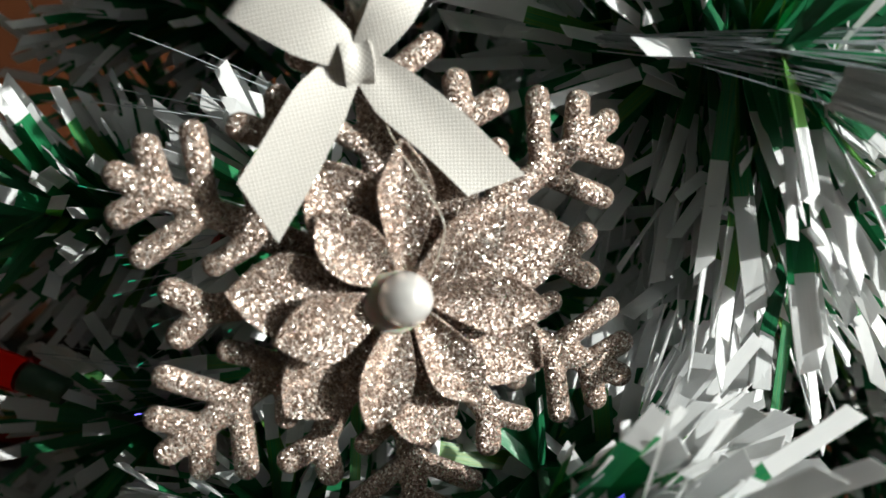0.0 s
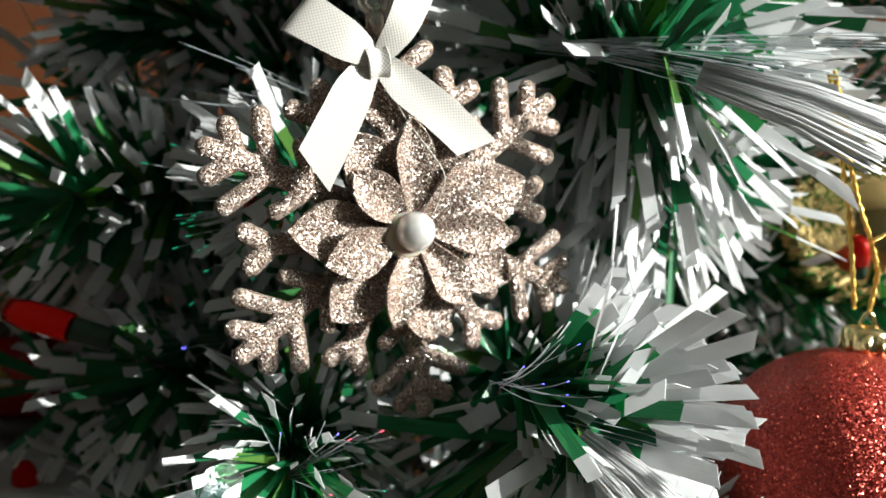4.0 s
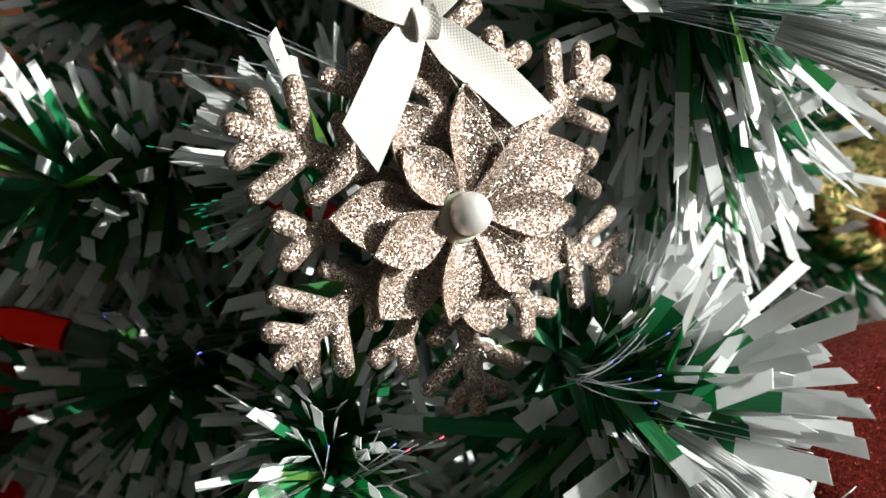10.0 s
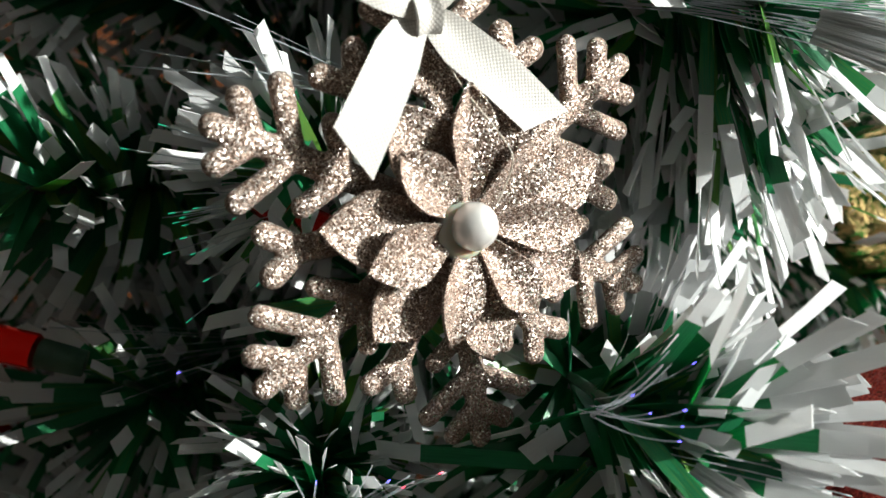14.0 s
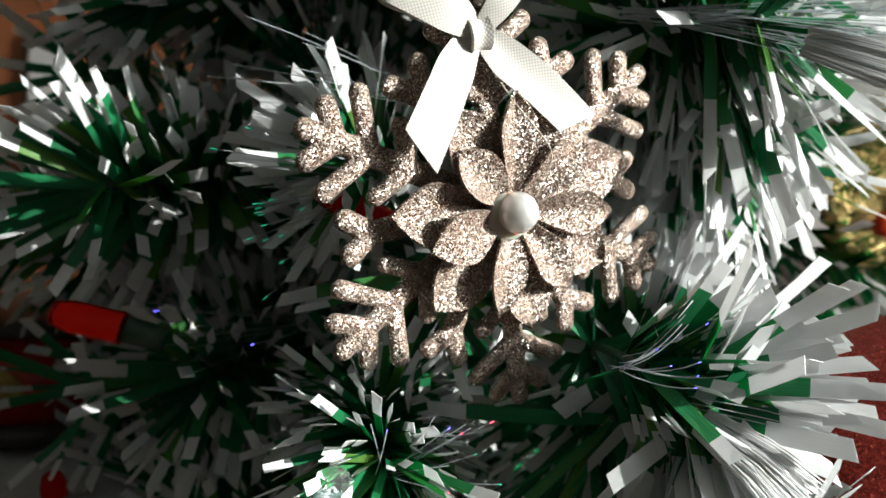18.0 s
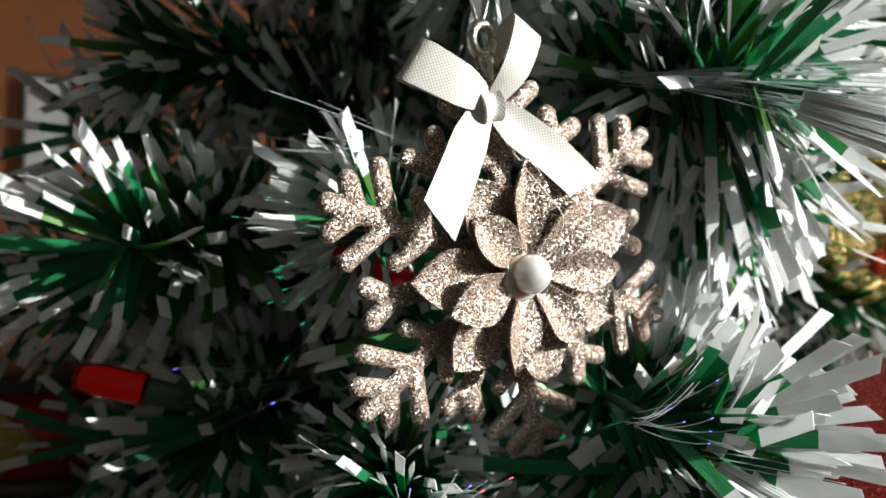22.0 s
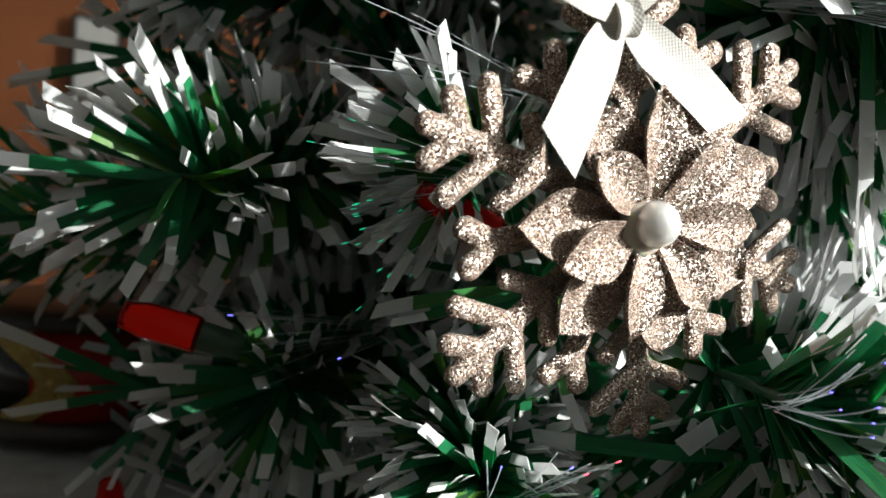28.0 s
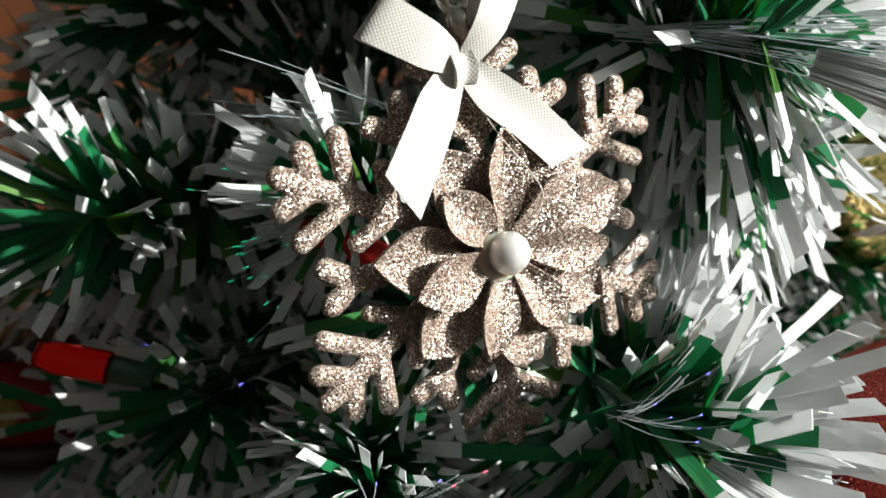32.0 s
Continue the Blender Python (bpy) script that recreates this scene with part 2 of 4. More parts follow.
PALE = plain("pale_grey_cloth", (0.50, 0.50, 0.50), 0.9, 0, 0.3, 90, 0.2)
FLOOR = plain("floor_boards", (0.28, 0.17, 0.09), 0.4, 0, 0.05, 9, 0.3)
BARK = plain("brown_trunk", (0.05, 0.04, 0.025), 0.8, 0, 0.4, 60, 0.3)


# ---- building helpers ----
def part(name, bm, mat, parent=None, label="", smooth=True):
    """Links a bmesh as one mesh object under a thing or part."""
    me = bpy.data.meshes.new(name)
    bm.to_mesh(me)
    bm.free()
    for x in mat if isinstance(mat, (list, tuple)) else (mat,):
        me.materials.append(x)
    for p in me.polygons:
        p.use_smooth = smooth
    ob = new(name, me)
    if parent is not None:
        ob.parent = parent
    if label:
        ob["label"] = label
    return ob


def share(name, mesh, parent, m):
    ob = new(name, mesh)
    ob.parent = parent
    ob.matrix_local = m
    return ob


def box(bm, lo, hi, bevel=0.0):
    r = bmesh.ops.create_cube(bm, size=1)
    lo, hi = Vector(lo), Vector(hi)
    for v in r["verts"]:
        v.co = Vector(((lo[k] + hi[k]) / 2 + v.co[k] * (hi[k] - lo[k]) for k in range(3)))
    if bevel:
        edges = list({e for v in r["verts"] for e in v.link_edges})
        bmesh.ops.bevel(bm, geom=edges, offset=bevel, segments=2, affect="EDGES")
    return bm


def shell(rows, thick, uvs=None, mat_of=None):
    """A sheet of given thickness over a grid of points, closed round its rim. uvs: rows of (u, v)."""
    g = np.array([[tuple(p) for p in row] for row in rows], float)
    du, dv = np.gradient(g, axis=0), np.gradient(g, axis=1)
    nr = np.cross(dv, du)
    nr /= np.linalg.norm(nr, axis=2, keepdims=True) + 1e-12
    bm = bmesh.new()
    lay = bm.loops.layers.uv.new("UVMap")
    top = [[bm.verts.new(p) for p in row] for row in g + nr * thick / 2]
    low = [[bm.verts.new(p) for p in row] for row in g - nr * thick / 2]
    a, b = g.shape[:2]

    def face(vs, ids):
        f = bm.faces.new(vs)
        if mat_of:
            f.material_index = mat_of(min(i for i, _ in ids))
        if uvs is not None:
            for lp, (i, j) in zip(f.loops, ids):
                lp[lay].uv = uvs[i][j]

    for i in range(a - 1):
        for j in range(b - 1):
            q = [(i, j), (i, j + 1), (i + 1, j + 1), (i + 1, j)]
            face([top[x][y] for x, y in q], q)
            face([low[x][y] for x, y in reversed(q)], q[::-1])
    rim = [(0, j) for j in range(b)] + [(i, b - 1) for i in range(1, a)]
    rim += [(a - 1, j) for j in range(b - 2, -1, -1)] + [(i, 0) for i in range(a - 2, 0, -1)]
    for p, q in zip(rim, rim[1:] + rim[:1]):
        ids = [p, p, q, q]
        face([top[p[0]][p[1]], low[p[0]][p[1]], low[q[0]][q[1]], top[q[0]][q[1]]], ids)
        for side in (top, low):
            bm.edges.get((side[p[0]][p[1]], side[q[0]][q[1]])).smooth = False
    bmesh.ops.recalc_face_normals(bm, faces=bm.faces)
    return bm


def tube(bm, pts, radius, sides=6, taper=None, mat=0, cap_mat=None):
    """A round cord along points; the last cap may take a material of its own."""
    pts = [Vector(p) for p in pts]
    rings = []
    for i, p in enumerate(pts):
        t = (pts[min(i + 1, len(pts) - 1)] - pts[max(i - 1, 0)]).normalized()
        e1 = t.orthogonal().normalized()
        if rings:
            e1 = (last - t * last.dot(t)).normalized()
        last = e1
        e2 = t.cross(e1)
        r = radius if taper is None else radius + (taper - radius) * i / (len(pts) - 1)
        rings.append([bm.verts.new(p + (e1 * math.cos(k * math.tau / sides) + e2 * math.sin(k * math.tau / sides)) * r) for k in range(sides)])
    for a, b in zip(rings, rings[1:]):
        for k in range(sides):
            f = bm.faces.new((a[k], a[(k + 1) % sides], b[(k + 1) % sides], b[k]))
            f.material_index = mat
    bm.faces.new(rings[0][::-1]).material_index = mat
    bm.faces.new(rings[-1]).material_index = mat if cap_mat is None else cap_mat
    return bm


def lathe(profile, sides=32, squash=1.0):
    """A turned body from (radius, height) pairs."""
    bm = bmesh.new()
    rings = []
    for r, h in profile:
        if r < 1e-7:
            rings.append([bm.verts.new((0, 0, h))])
        else:
            rings.append([bm.verts.new((r * math.cos(k * math.tau / sides), r * squash * math.sin(k * math.tau / sides), h)) for k in range(sides)])
    for a, b in zip(rings, rings[1:]):
        for k in range(sides):
            vs = [a[k % len(a)], a[(k + 1) % len(a)], b[(k + 1) % len(b)], b[k % len(b)]]
            vs = list(dict.fromkeys(vs))
            if len(vs) > 2:
                bm.faces.new(vs)
    bmesh.ops.recalc_face_normals(bm, faces=bm.faces)
    return bm


def merged(name, blobs, voxel):
    """One smooth mesh from overlapping rounded blobs (x, y, z, radius, flatness)."""
    bm = bmesh.new()
    for x, y, z, r, flat in blobs:
        bmesh.ops.create_icosphere(bm, subdivisions=2, radius=1, matrix=Matrix.LocRotScale((x, y, z), None, (r, r, flat)))
    me = bpy.data.meshes.new(name + "_rough")
    bm.to_mesh(me)
    bm.free()
    ob = new(name + "_rough", me)
    mod = ob.modifiers.new("remesh", "REMESH")
    mod.mode, mod.voxel_size, mod.use_smooth_shade = "VOXEL", voxel, True
    sm = ob.modifiers.new("smooth", "SMOOTH")
    sm.factor, sm.iterations = 0.5, 3
    bpy.context.view_layer.update()
    out = bpy.data.meshes.new_from_object(ob.evaluated_get(bpy.context.evaluated_depsgraph_get()))
    bpy.data.objects.remove(ob)
    bpy.data.meshes.remove(me)
    out.name = name
    for p in out.polygons:
        p.use_smooth = True
    return out


# ---- the room ----
def wall(name, lo, hi, mat, label):
    ob = part(name, box(bmesh.new(), lo, hi), mat, smooth=False)
    return tagged(ob, label, "wall", kind="structure")


X0, X1, Y0, Y1, TOP = -1.6, 1.6, -2.2, 0.95, 2.55
tagged(part("floor", box(bmesh.new(), (X0 - 0.1, Y0 - 0.1, -0.1), (X1 + 0.1, Y1 + 0.1, 0)), FLOOR, smooth=False), "brown wooden floor of the room", "floor", kind="structure")
tagged(part("ceiling", box(bmesh.new(), (X0 - 0.1, Y0 - 0.1, TOP), (X1 + 0.1, Y1 + 0.1, TOP + 0.1)), WHITE_WALL, smooth=False), "white plaster ceiling", "ceiling", kind="structure")
wall("wall_north", (X0 - 0.1, Y1, 0), (X1 + 0.1, Y1 + 0.1, TOP), ORANGE_WALL, "orange brown wall behind the tree")
# unseen walls, made dark to cut the light bounced onto the left branches
wall("wall_south", (X0 - 0.1, Y0 - 0.1, 0), (X1 + 0.1, Y0, TOP), GREY_WALL, "unseen wall, grey-green to cut bounced light")
wall("wall_west", (X0 - 0.1, Y0, 0), (X0, Y1, TOP), GREY_WALL, "unseen wall, grey-green to cut bounced light")
# unseen east wall; its window is placed and sized for the sun's way in
WY0, WY1, WZ0, WZ1 = -1.20, -0.540, 1.42, 2.34
east = bmesh.new()
box(east, (X1, Y0, 0), (X1 + 0.1, Y1, WZ0))
box(east, (X1, Y0, WZ1), (X1 + 0.1, Y1, TOP))
box(east, (X1, Y0, WZ0), (X1 + 0.1, WY0, WZ1))
box(east, (X1, WY1, WZ0), (X1 + 0.1, Y1, WZ1))
tagged(part("wall_east", east, WHITE_WALL, smooth=False), "unseen white plaster wall with an opening for the sun", "wall", kind="structure")


# ---- the tree ----
tree = new("christmas_tree")
tree.location = (0.06, 0.36, 0)
tagged(tree, "green artificial christmas tree with white frosted tips", "christmas tree")
part("trunk", tube(bmesh.new(), [(0, 0, 0.02), (0, 0, 1.0), (0.005, 0, 2.0)], 0.018, 12, 0.010), BARK, tree, "thin brown trunk")
foot = bmesh.new()
for k in range(4):
    a = k * math.tau / 4 + 0.4
    tube(foot, [(0, 0, 0.16), (math.cos(a) * 0.1, math.sin(a) * 0.1, 0.06), (math.cos(a) * 0.28, math.sin(a) * 0.28, 0.012)], 0.012, 8)
part("stand", foot, BARK, tree, "four-legged stand")

# the plane in which the snowflake hangs
ORN_N = Vector((0.212, -0.9717, -0.1044)).normalized()
ORN_C = mm(-13.31, 117.38, -10.77)
ORN_UP = (Vector((0, 0, 1)) - ORN_N * ORN_N.z).normalized()
ORN_RT = ORN_UP.cross(ORN_N).normalized()
ORN = Matrix((ORN_RT, ORN_UP, ORN_N)).transposed().to_4x4()
ORN.translation = ORN_C + ORN_RT * -0.0045 + ORN_UP * 0.0015
ORN_INV = ORN.inverted()


def needle_mesh(bend, twist, cut, frost, taper):
    """A strip one unit long and one wide, green below and frosted white above, with an oblique end."""
    rows, ts = [], [0, 0.3, 1 - frost, 1 - frost / 2, 1]
    for t in ts:
        half = 0.5 * (0.68 + 0.32 * min(1, t / 0.3)) * (1 - taper * t)
        tw = twist * t
        row = []
        for s in (-1, 1):
            along = t + (cut * s * 0.045 if t == 1 else 0)
            row.append((half * s * math.cos(tw), along, bend * t * t + half * s * math.sin(tw) * 0.06))
        rows.append(row)
    bm = shell(rows, 0.005, mat_of=lambda i: 1 if i >= 2 else 0)
    me = bpy.data.meshes.new("needle")
    bm.to_mesh(me)
    bm.free()
    me.materials.append(GREEN)
    me.materials.append(FROST)
    return me


rng = random.Random(7)
NEEDLES = [needle_mesh(rng.uniform(-0.16, 0.16), rng.uniform(-0.7, 0.7), rng.choice((-1, 1)) * rng.uniform(0.15, 1.1), fr, rng.uniform(-0.04, 0.06))
           for fr in (0.20, 0.24, 0.28, 0.32, 0.37, 0.42, 0.48, 0.55) for _ in range(3)]
SHORT_FROST, LONG_FROST, HEAVY_FROST = NEEDLES[:12], NEEDLES[6:18], NEEDLES[12:]


ORN_SHADE = ORN_INV.to_3x3() @ -SUN_WAY      # the way that the sunlight falls on the snowflake
LIGHT_SPOT, LIGHT_TO_CAMERA = mm(-107, 158, -43), Vector((0.2, -0.96, 0.2)).normalized()   # the lit red light, and the way to the camera kept free of needles


def clear(p0, p1, front):
    """Whether a needle keeps clear of the snowflake, its bow, their sunlight and the camera's view of them."""
    for k in range(9):
        p = p0.lerp(p1, k / 8)
        q = ORN_INV @ p * 1000
        # drops needles that would cast shade on the snowflake or bow
        if q.z > 1:
            h = q + ORN_SHADE * (q.z / -ORN_SHADE.z)
            if (math.hypot(h.x, h.y) < 46 and h.y > -29 and h.x < 36) or (-34 < h.x < 8 and 15 < h.y < 60):
                return False
        if q.z > 8 and q.x > 24:
            continue
        if q.z > -3.5 and math.hypot(q.x, q.y) < 47:
            return False
        if q.z > -3.5 and -32 < q.x < 10 and 15 < q.y < 70:
            return False
        # drops needles that would hide the red light from the camera
        if (p - LIGHT_SPOT).cross(LIGHT_TO_CAMERA).length < 0.0045 and (p - LIGHT_SPOT).dot(LIGHT_TO_CAMERA) > -0.004:
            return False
        if p.y * 1000 < front:
            return False
    return True


def broadside(d, r, loose=0.75):
    """The ways across and square to a strip; most faces are turned towards the camera and the sun, some are twisted."""
    face = Vector((0.5, -0.9, 0.2))
    z = face - d * face.dot(d)
    z = z.normalized() if z.length > 0.2 else d.orthogonal().normalized()
    z.rotate(Matrix.Rotation(r.gauss(0, loose), 3, d))
    return d.cross(z), z


def branch(base, tip, count, lens, tilt, seed, sag=0.0, front=85, width=(2.1, 3.2), toward=None, label="", full=0.0, kinds=None, loose=0.75, avoid=None):
    """A wire stem with frosted strips standing out all round it."""
    r = random.Random(seed)
    base, tip = mm(*base), mm(*tip)
    mid = base.lerp(tip, 0.5) + Vector((0, 0, sag / 1000))
    axis = lambda s: base * (1 - s) ** 2 + mid * 2 * s * (1 - s) + tip * s * s
    bm = tube(bmesh.new(), [axis(k / 10) - tree.location for k in range(11)], 0.0011, 6)
    stem = part("branch", bm, WIRE, tree, label)
    made, tries = 0, 0
    while made < count and tries < count * 6:
        tries += 1
        s = r.random() ** 0.85
        s = full + (1 - full) * s
        root = axis(s)
        fwd = (axis(min(1, s + 0.02)) - axis(s - 0.02)).normalized()
        e1 = fwd.orthogonal().normalized()
        e2 = fwd.cross(e1)
        phi = r.uniform(0, math.tau)
        a = radians(tilt[0] + (tilt[1] - tilt[0]) * s ** 2 + r.gauss(0, 9))
        d = (fwd * math.cos(a) + (e1 * math.cos(phi) + e2 * math.sin(phi)) * math.sin(a)).normalized()
        if toward is not None:
            d = (d + Vector(toward) * 0.35).normalized()
        if avoid is not None and d.dot(Vector(avoid)) > 0.3 and r.random() < 0.85:
            continue
        ln = r.uniform(*lens) / 1000
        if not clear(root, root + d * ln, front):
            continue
        x, z = broadside(d, r, loose)
        w = r.uniform(*width) / 1000
        m = Matrix((x * w, d * ln, z * ln)).transposed().to_4x4()
        m.translation = root - tree.location
        share("needle", r.choice(kinds or SHORT_FROST), stem, m)
        made += 1
    return stem


B_RIGHT_LOW = branch((44, 230, -56), (20, 101, -43), 420, (15, 40), (86, 58), 11, 3, 84, toward=(0.6, 0.1, 0.0), label="frosted branch tip end on", full=0.5, kinds=HEAVY_FROST, width=(3.0, 4.5), loose=0.42, avoid=(-0.95, 0, -0.12))
B_RIGHT_UNDER = branch((56, 230, -96), (44, 102, -86), 280, (18, 40), (86, 50), 35, 3, 80, label="frosted branch tip end on", full=0.45, kinds=HEAVY_FROST, width=(2.7, 4.0), loose=0.42, avoid=(-0.86, 0, 0.2))
B_BELOW = branch((-28, 260, -60), (-37, 124, -66), 320, (20, 38), (70, 30), 12, 2, 84, full=0.5, label="frosted branch tip end on", loose=1.2, width=(1.6, 2.6), kinds=NEEDLES[:9])
B_RIGHT = branch((16, 220, 46), (38, 112, 34), 300, (22, 58), (86, 66), 13, 5, 80, toward=(0.75, -0.05, -0.75), label="long drooping frosted branch", full=0.35, kinds=HEAVY_FROST, width=(2.3, 3.4), loose=0.42)
B_RIGHT_INNER = branch((20, 230, 40), (50, 132, 26), 240, (22, 52), (86, 62), 32, 5, 96, toward=(0.5, -0.05, -0.9), label="long drooping frosted branch", full=0.3, kinds=LONG_FROST, width=(2.3, 3.4), loose=0.42)
B_RIGHT_UPPER = branch((16, 220, 52), (46, 120, 50), 220, (24, 48), (86, 62), 31, 5, 96, toward=(0.9, -0.05, 0.55), label="frosted branch with long strips", full=0.3, kinds=LONG_FROST, loose=0.42)
B_RIGHT_BACK = branch((60, 300, -10), (150, 175, -22), 200, (26, 38), (65, 40), 14, 4, 140, full=0.2)
B_RIGHT_FILL = branch((30, 270, 24), (62, 150, 8), 280, (24, 50), (86, 60), 40, 4, 112, toward=(0.5, 0, -0.8), full=0.3, kinds=LONG_FROST, width=(2.3, 3.4), loose=0.5)
B_UPPER_FILL = branch((24, 270, 64), (64, 142, 58), 280, (26, 52), (86, 60), 41, 4, 104, toward=(0.9, -0.2, 0.2), full=0.3, kinds=NEEDLES[:12], width=(2.3, 3.6), loose=0.5)
B_LEFT_TOP = branch((10, 300, 62), (-100, 210, 50), 260, (28, 42), (62, 36), 15, 4, 150, full=0.3, width=(2.2, 3.4), kinds=NEEDLES[:9], toward=(-0.5, 0, 0))
B_LEFT_MID = branch((0, 300, -8), (-106, 178, -10), 300, (30, 43), (72, 44), 16, 6, 140, full=0.35, width=(2.4, 3.8), loose=0.45)
B_LEFT_LOW = branch((0, 300, -60), (-80, 188, -62), 300, (28, 44), (72, 42), 17, 4, 140, full=0.35, width=(2.3, 3.6), kinds=NEEDLES[:9], loose=0.5)
B_LEFT_NEAR = branch((20, 280, -2), (-42, 150, 0), 300, (22, 38), (86, 58), 18, 2, 112, full=0.5, width=(2.1, 3.3), kinds=LONG_FROST, toward=(-1.8, -0.1, -0.1), loose=0.5)
B_LEFT_FAR = branch((40, 330, -20), (-155, 215, -26), 110, (28, 42), (66, 40), 36, 4, 160, full=0.3, width=(2.2, 3.4))
# added close behind the snowflake to keep sun off the lower left branches
B_BEHIND_NEAR = branch((30, 260, -20), (-26, 146, -28), 260, (22, 38), (84, 62), 37, 2, 126, full=0.4)
B_TOP = branch((20, 300, 86), (-20, 136, 79), 300, (26, 40), (80, 55), 19, 4, 104, full=0.35, kinds=LONG_FROST, toward=(0, -0.2, -1.2), loose=0.5)
# unseen branch above the view, added to shade the left branches
B_UNSEEN_SHADE = branch((30, 190, 100), (-36, 64, 66), 300, (14, 27), (80, 60), 34, 4, 45, full=0.3)
B_TOP_LEFT = branch((10, 300, 100), (-84, 175, 92), 260, (28, 42), (75, 45), 24, 4, 130, full=0.3, kinds=LONG_FROST, toward=(-0.3, 0, -1.0), loose=0.5)
B_BEHIND = branch((50, 330, -10), (10, 190, -15), 240, (26, 40), (75, 50), 21, 2, 140, full=0.2)
B_BELOW_LEFT = branch((-10, 300, -110), (-74, 194, -112), 220, (26, 40), (70, 45), 22, 2, 130, full=0.3, width=(1.7, 2.7), kinds=NEEDLES[:8])
B_BELOW_RIGHT = branch((40, 300, -110), (50, 130, -104), 240, (26, 40), (70, 45), 23, 2, 96, full=0.3)
B_RIGHT_SHADE = branch((30, 230, -60), (16, 124, -58), 70, (24, 46), (88, 72), 38, 2, 100, toward=(-0.1, 0.0, -2.4), label="unfrosted green strips hanging in the shade", full=0.4, kinds=NEEDLES[:6], width=(2.4, 3.6), loose=0.5)
B_RIGHT_GREEN = branch((18, 180, -46), (10, 101, -40), 90, (14, 28), (84, 50), 39, 2, 82, toward=(0.5, -0.2, 0.8), label="short bright green strips", full=0.5, kinds=NEEDLES[:6], width=(2.6, 3.8), loose=0.4)
B_RIGHT_FRONT = branch((40, 200, -60), (22, 98, -50), 130, (16, 36), (88, 60), 42, 2, 84, toward=(0.15, -0.1, -1.5), label="frosted strips hanging from the branch tip", full=0.5, kinds=HEAVY_FROST, width=(2.8, 4.2), loose=0.42, avoid=(-0.9, 0, 0.2))


def thicket(name, axes, count, lens, seed, front, label):
    """Farther branches of the tree, their strips joined into one mesh."""
    r = random.Random(seed)
    data = []
    for me in NEEDLES[:18]:
        co = np.empty(len(me.vertices) * 3)
        me.vertices.foreach_get("co", co)
        data.append((co.reshape(-1, 3), [tuple(p.vertices) for p in me.polygons], [p.material_index for p in me.polygons]))
    verts, faces, mats, total = [], [], [], 0
    for base, tip in axes:
        base, tip = mm(*base), mm(*tip)
        fwd = (tip - base).normalized()
        e1 = fwd.orthogonal().normalized()
        e2 = fwd.cross(e1)
        for _ in range(count):
            s = r.random()
            root = base.lerp(tip, s)
            phi, a = r.uniform(0, math.tau), radians(70 - 25 * s * s + r.gauss(0, 10))
            d = (fwd * math.cos(a) + (e1 * math.cos(phi) + e2 * math.sin(phi)) * math.sin(a)).normalized()
            ln, w = r.uniform(*lens) / 1000, r.uniform(2.2, 3.4) / 1000
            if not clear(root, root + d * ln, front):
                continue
            x, z = broadside(d, r)
            co, fs, ms = r.choice(data)
            m = np.array([x * w, d * ln, z * ln])
            verts.append(co @ m + np.array(root - tree.location))
            faces += [tuple(v + total for v in f) for f in fs]
            mats += ms
            total += len(co)
    me = bpy.data.meshes.new(name)
    me.from_pydata(np.concatenate(verts).tolist(), [], faces)
    me.materials.append(GREEN)
    me.materials.append(FROST)
    me.polygons.foreach_set("material_index", mats)
    ob = new(name, me)
    ob.parent = tree
    return tagged(ob, label, kind="stuff")


back = []
r0 = random.Random(5)
for row, z in enumerate(range(-230, 260, 42)):
    for k in range(6):
        if z > 40 and k == 0:
            continue
        x = -122 + 68 * k + r0.uniform(-14, 14) + 20 * (row % 2)
        back.append(((60 + (x - 60) * 0.3, 350, z + r0.uniform(-8, 8)), (x, 225 + r0.uniform(-18, 18), z + r0.uniform(-12, 12))))
for z in (-145, -118, -92, -64, -42, -20):
    back.append(((20, 345, z), (-172 if z > -50 else -112, 262 + r0.uniform(-10, 10), z + 4)))
thicket("inner_foliage", back, 170, (30, 46), 50, 175, "dense dark green strips deep inside the tree")
# added branches, mostly out of view; they shade parts of the tree
outer = []
for z in (-190, -140, 130, 175, 220):
    for k in range(5):
        x = -70 + 80 * k + r0.uniform(-20, 20)
        if z > 0 and x < 0:
            continue
        outer.append(((60, 330, z), (x, 140 + r0.uniform(-20, 30), z + r0.uniform(-10, 10))))
for z in (-60, 0, 60, 110):
    outer.append(((90, 320, z), (215, 190, z - 6)))
thicket("outer_foliage", outer, 200, (28, 42), 51, 90, "frosted green branches round about on the tree")


# ---- the snowflake ornament ----
flake = new("snowflake_ornament")
flake.matrix_world = ORN
tagged(flake, "champagne glitter snowflake ornament with a pearl flower and cream bow", "christmas ornament")
R = 1 / 1000


def run(p, q, r0, r1, flat):
    n = max(2, int(math.dist(p, q) / 0.8))
    return [((p[0] + (q[0] - p[0]) * k / n) * R, (p[1] + (q[1] - p[1]) * k / n) * R, 0, (r0 + (r1 - r0) * k / n) * R, flat * R) for k in range(n + 1)]


def long_arm():
    f = 1.5
    b = run((7, 0), (41, 0), 2.9, 2.3, f) + run((36, 0), (43.6, 0), 2.4, 2.3, f)
    for s in (-1, 1):
        b += run((37, 0), (41.3, 5.4 * s), 2.2, 2.25, f)
        b += run((30, 0), (36.2, 9.9 * s), 2.0, 2.15, f)
        b += run((21, 0), (26.2, 7.2 * s), 1.9, 2.05, f)
    return merged("long_arm", b, 0.00035)


def short_arm():
    b = run((7, 0), (29, 0), 3.0, 2.5, 1.4)
    for s in (-1, 1):
        b += run((28, 0), (33.0, 3.5 * s), 2.3, 2.4, 1.4)
    return merged("short_arm", b, 0.00035)


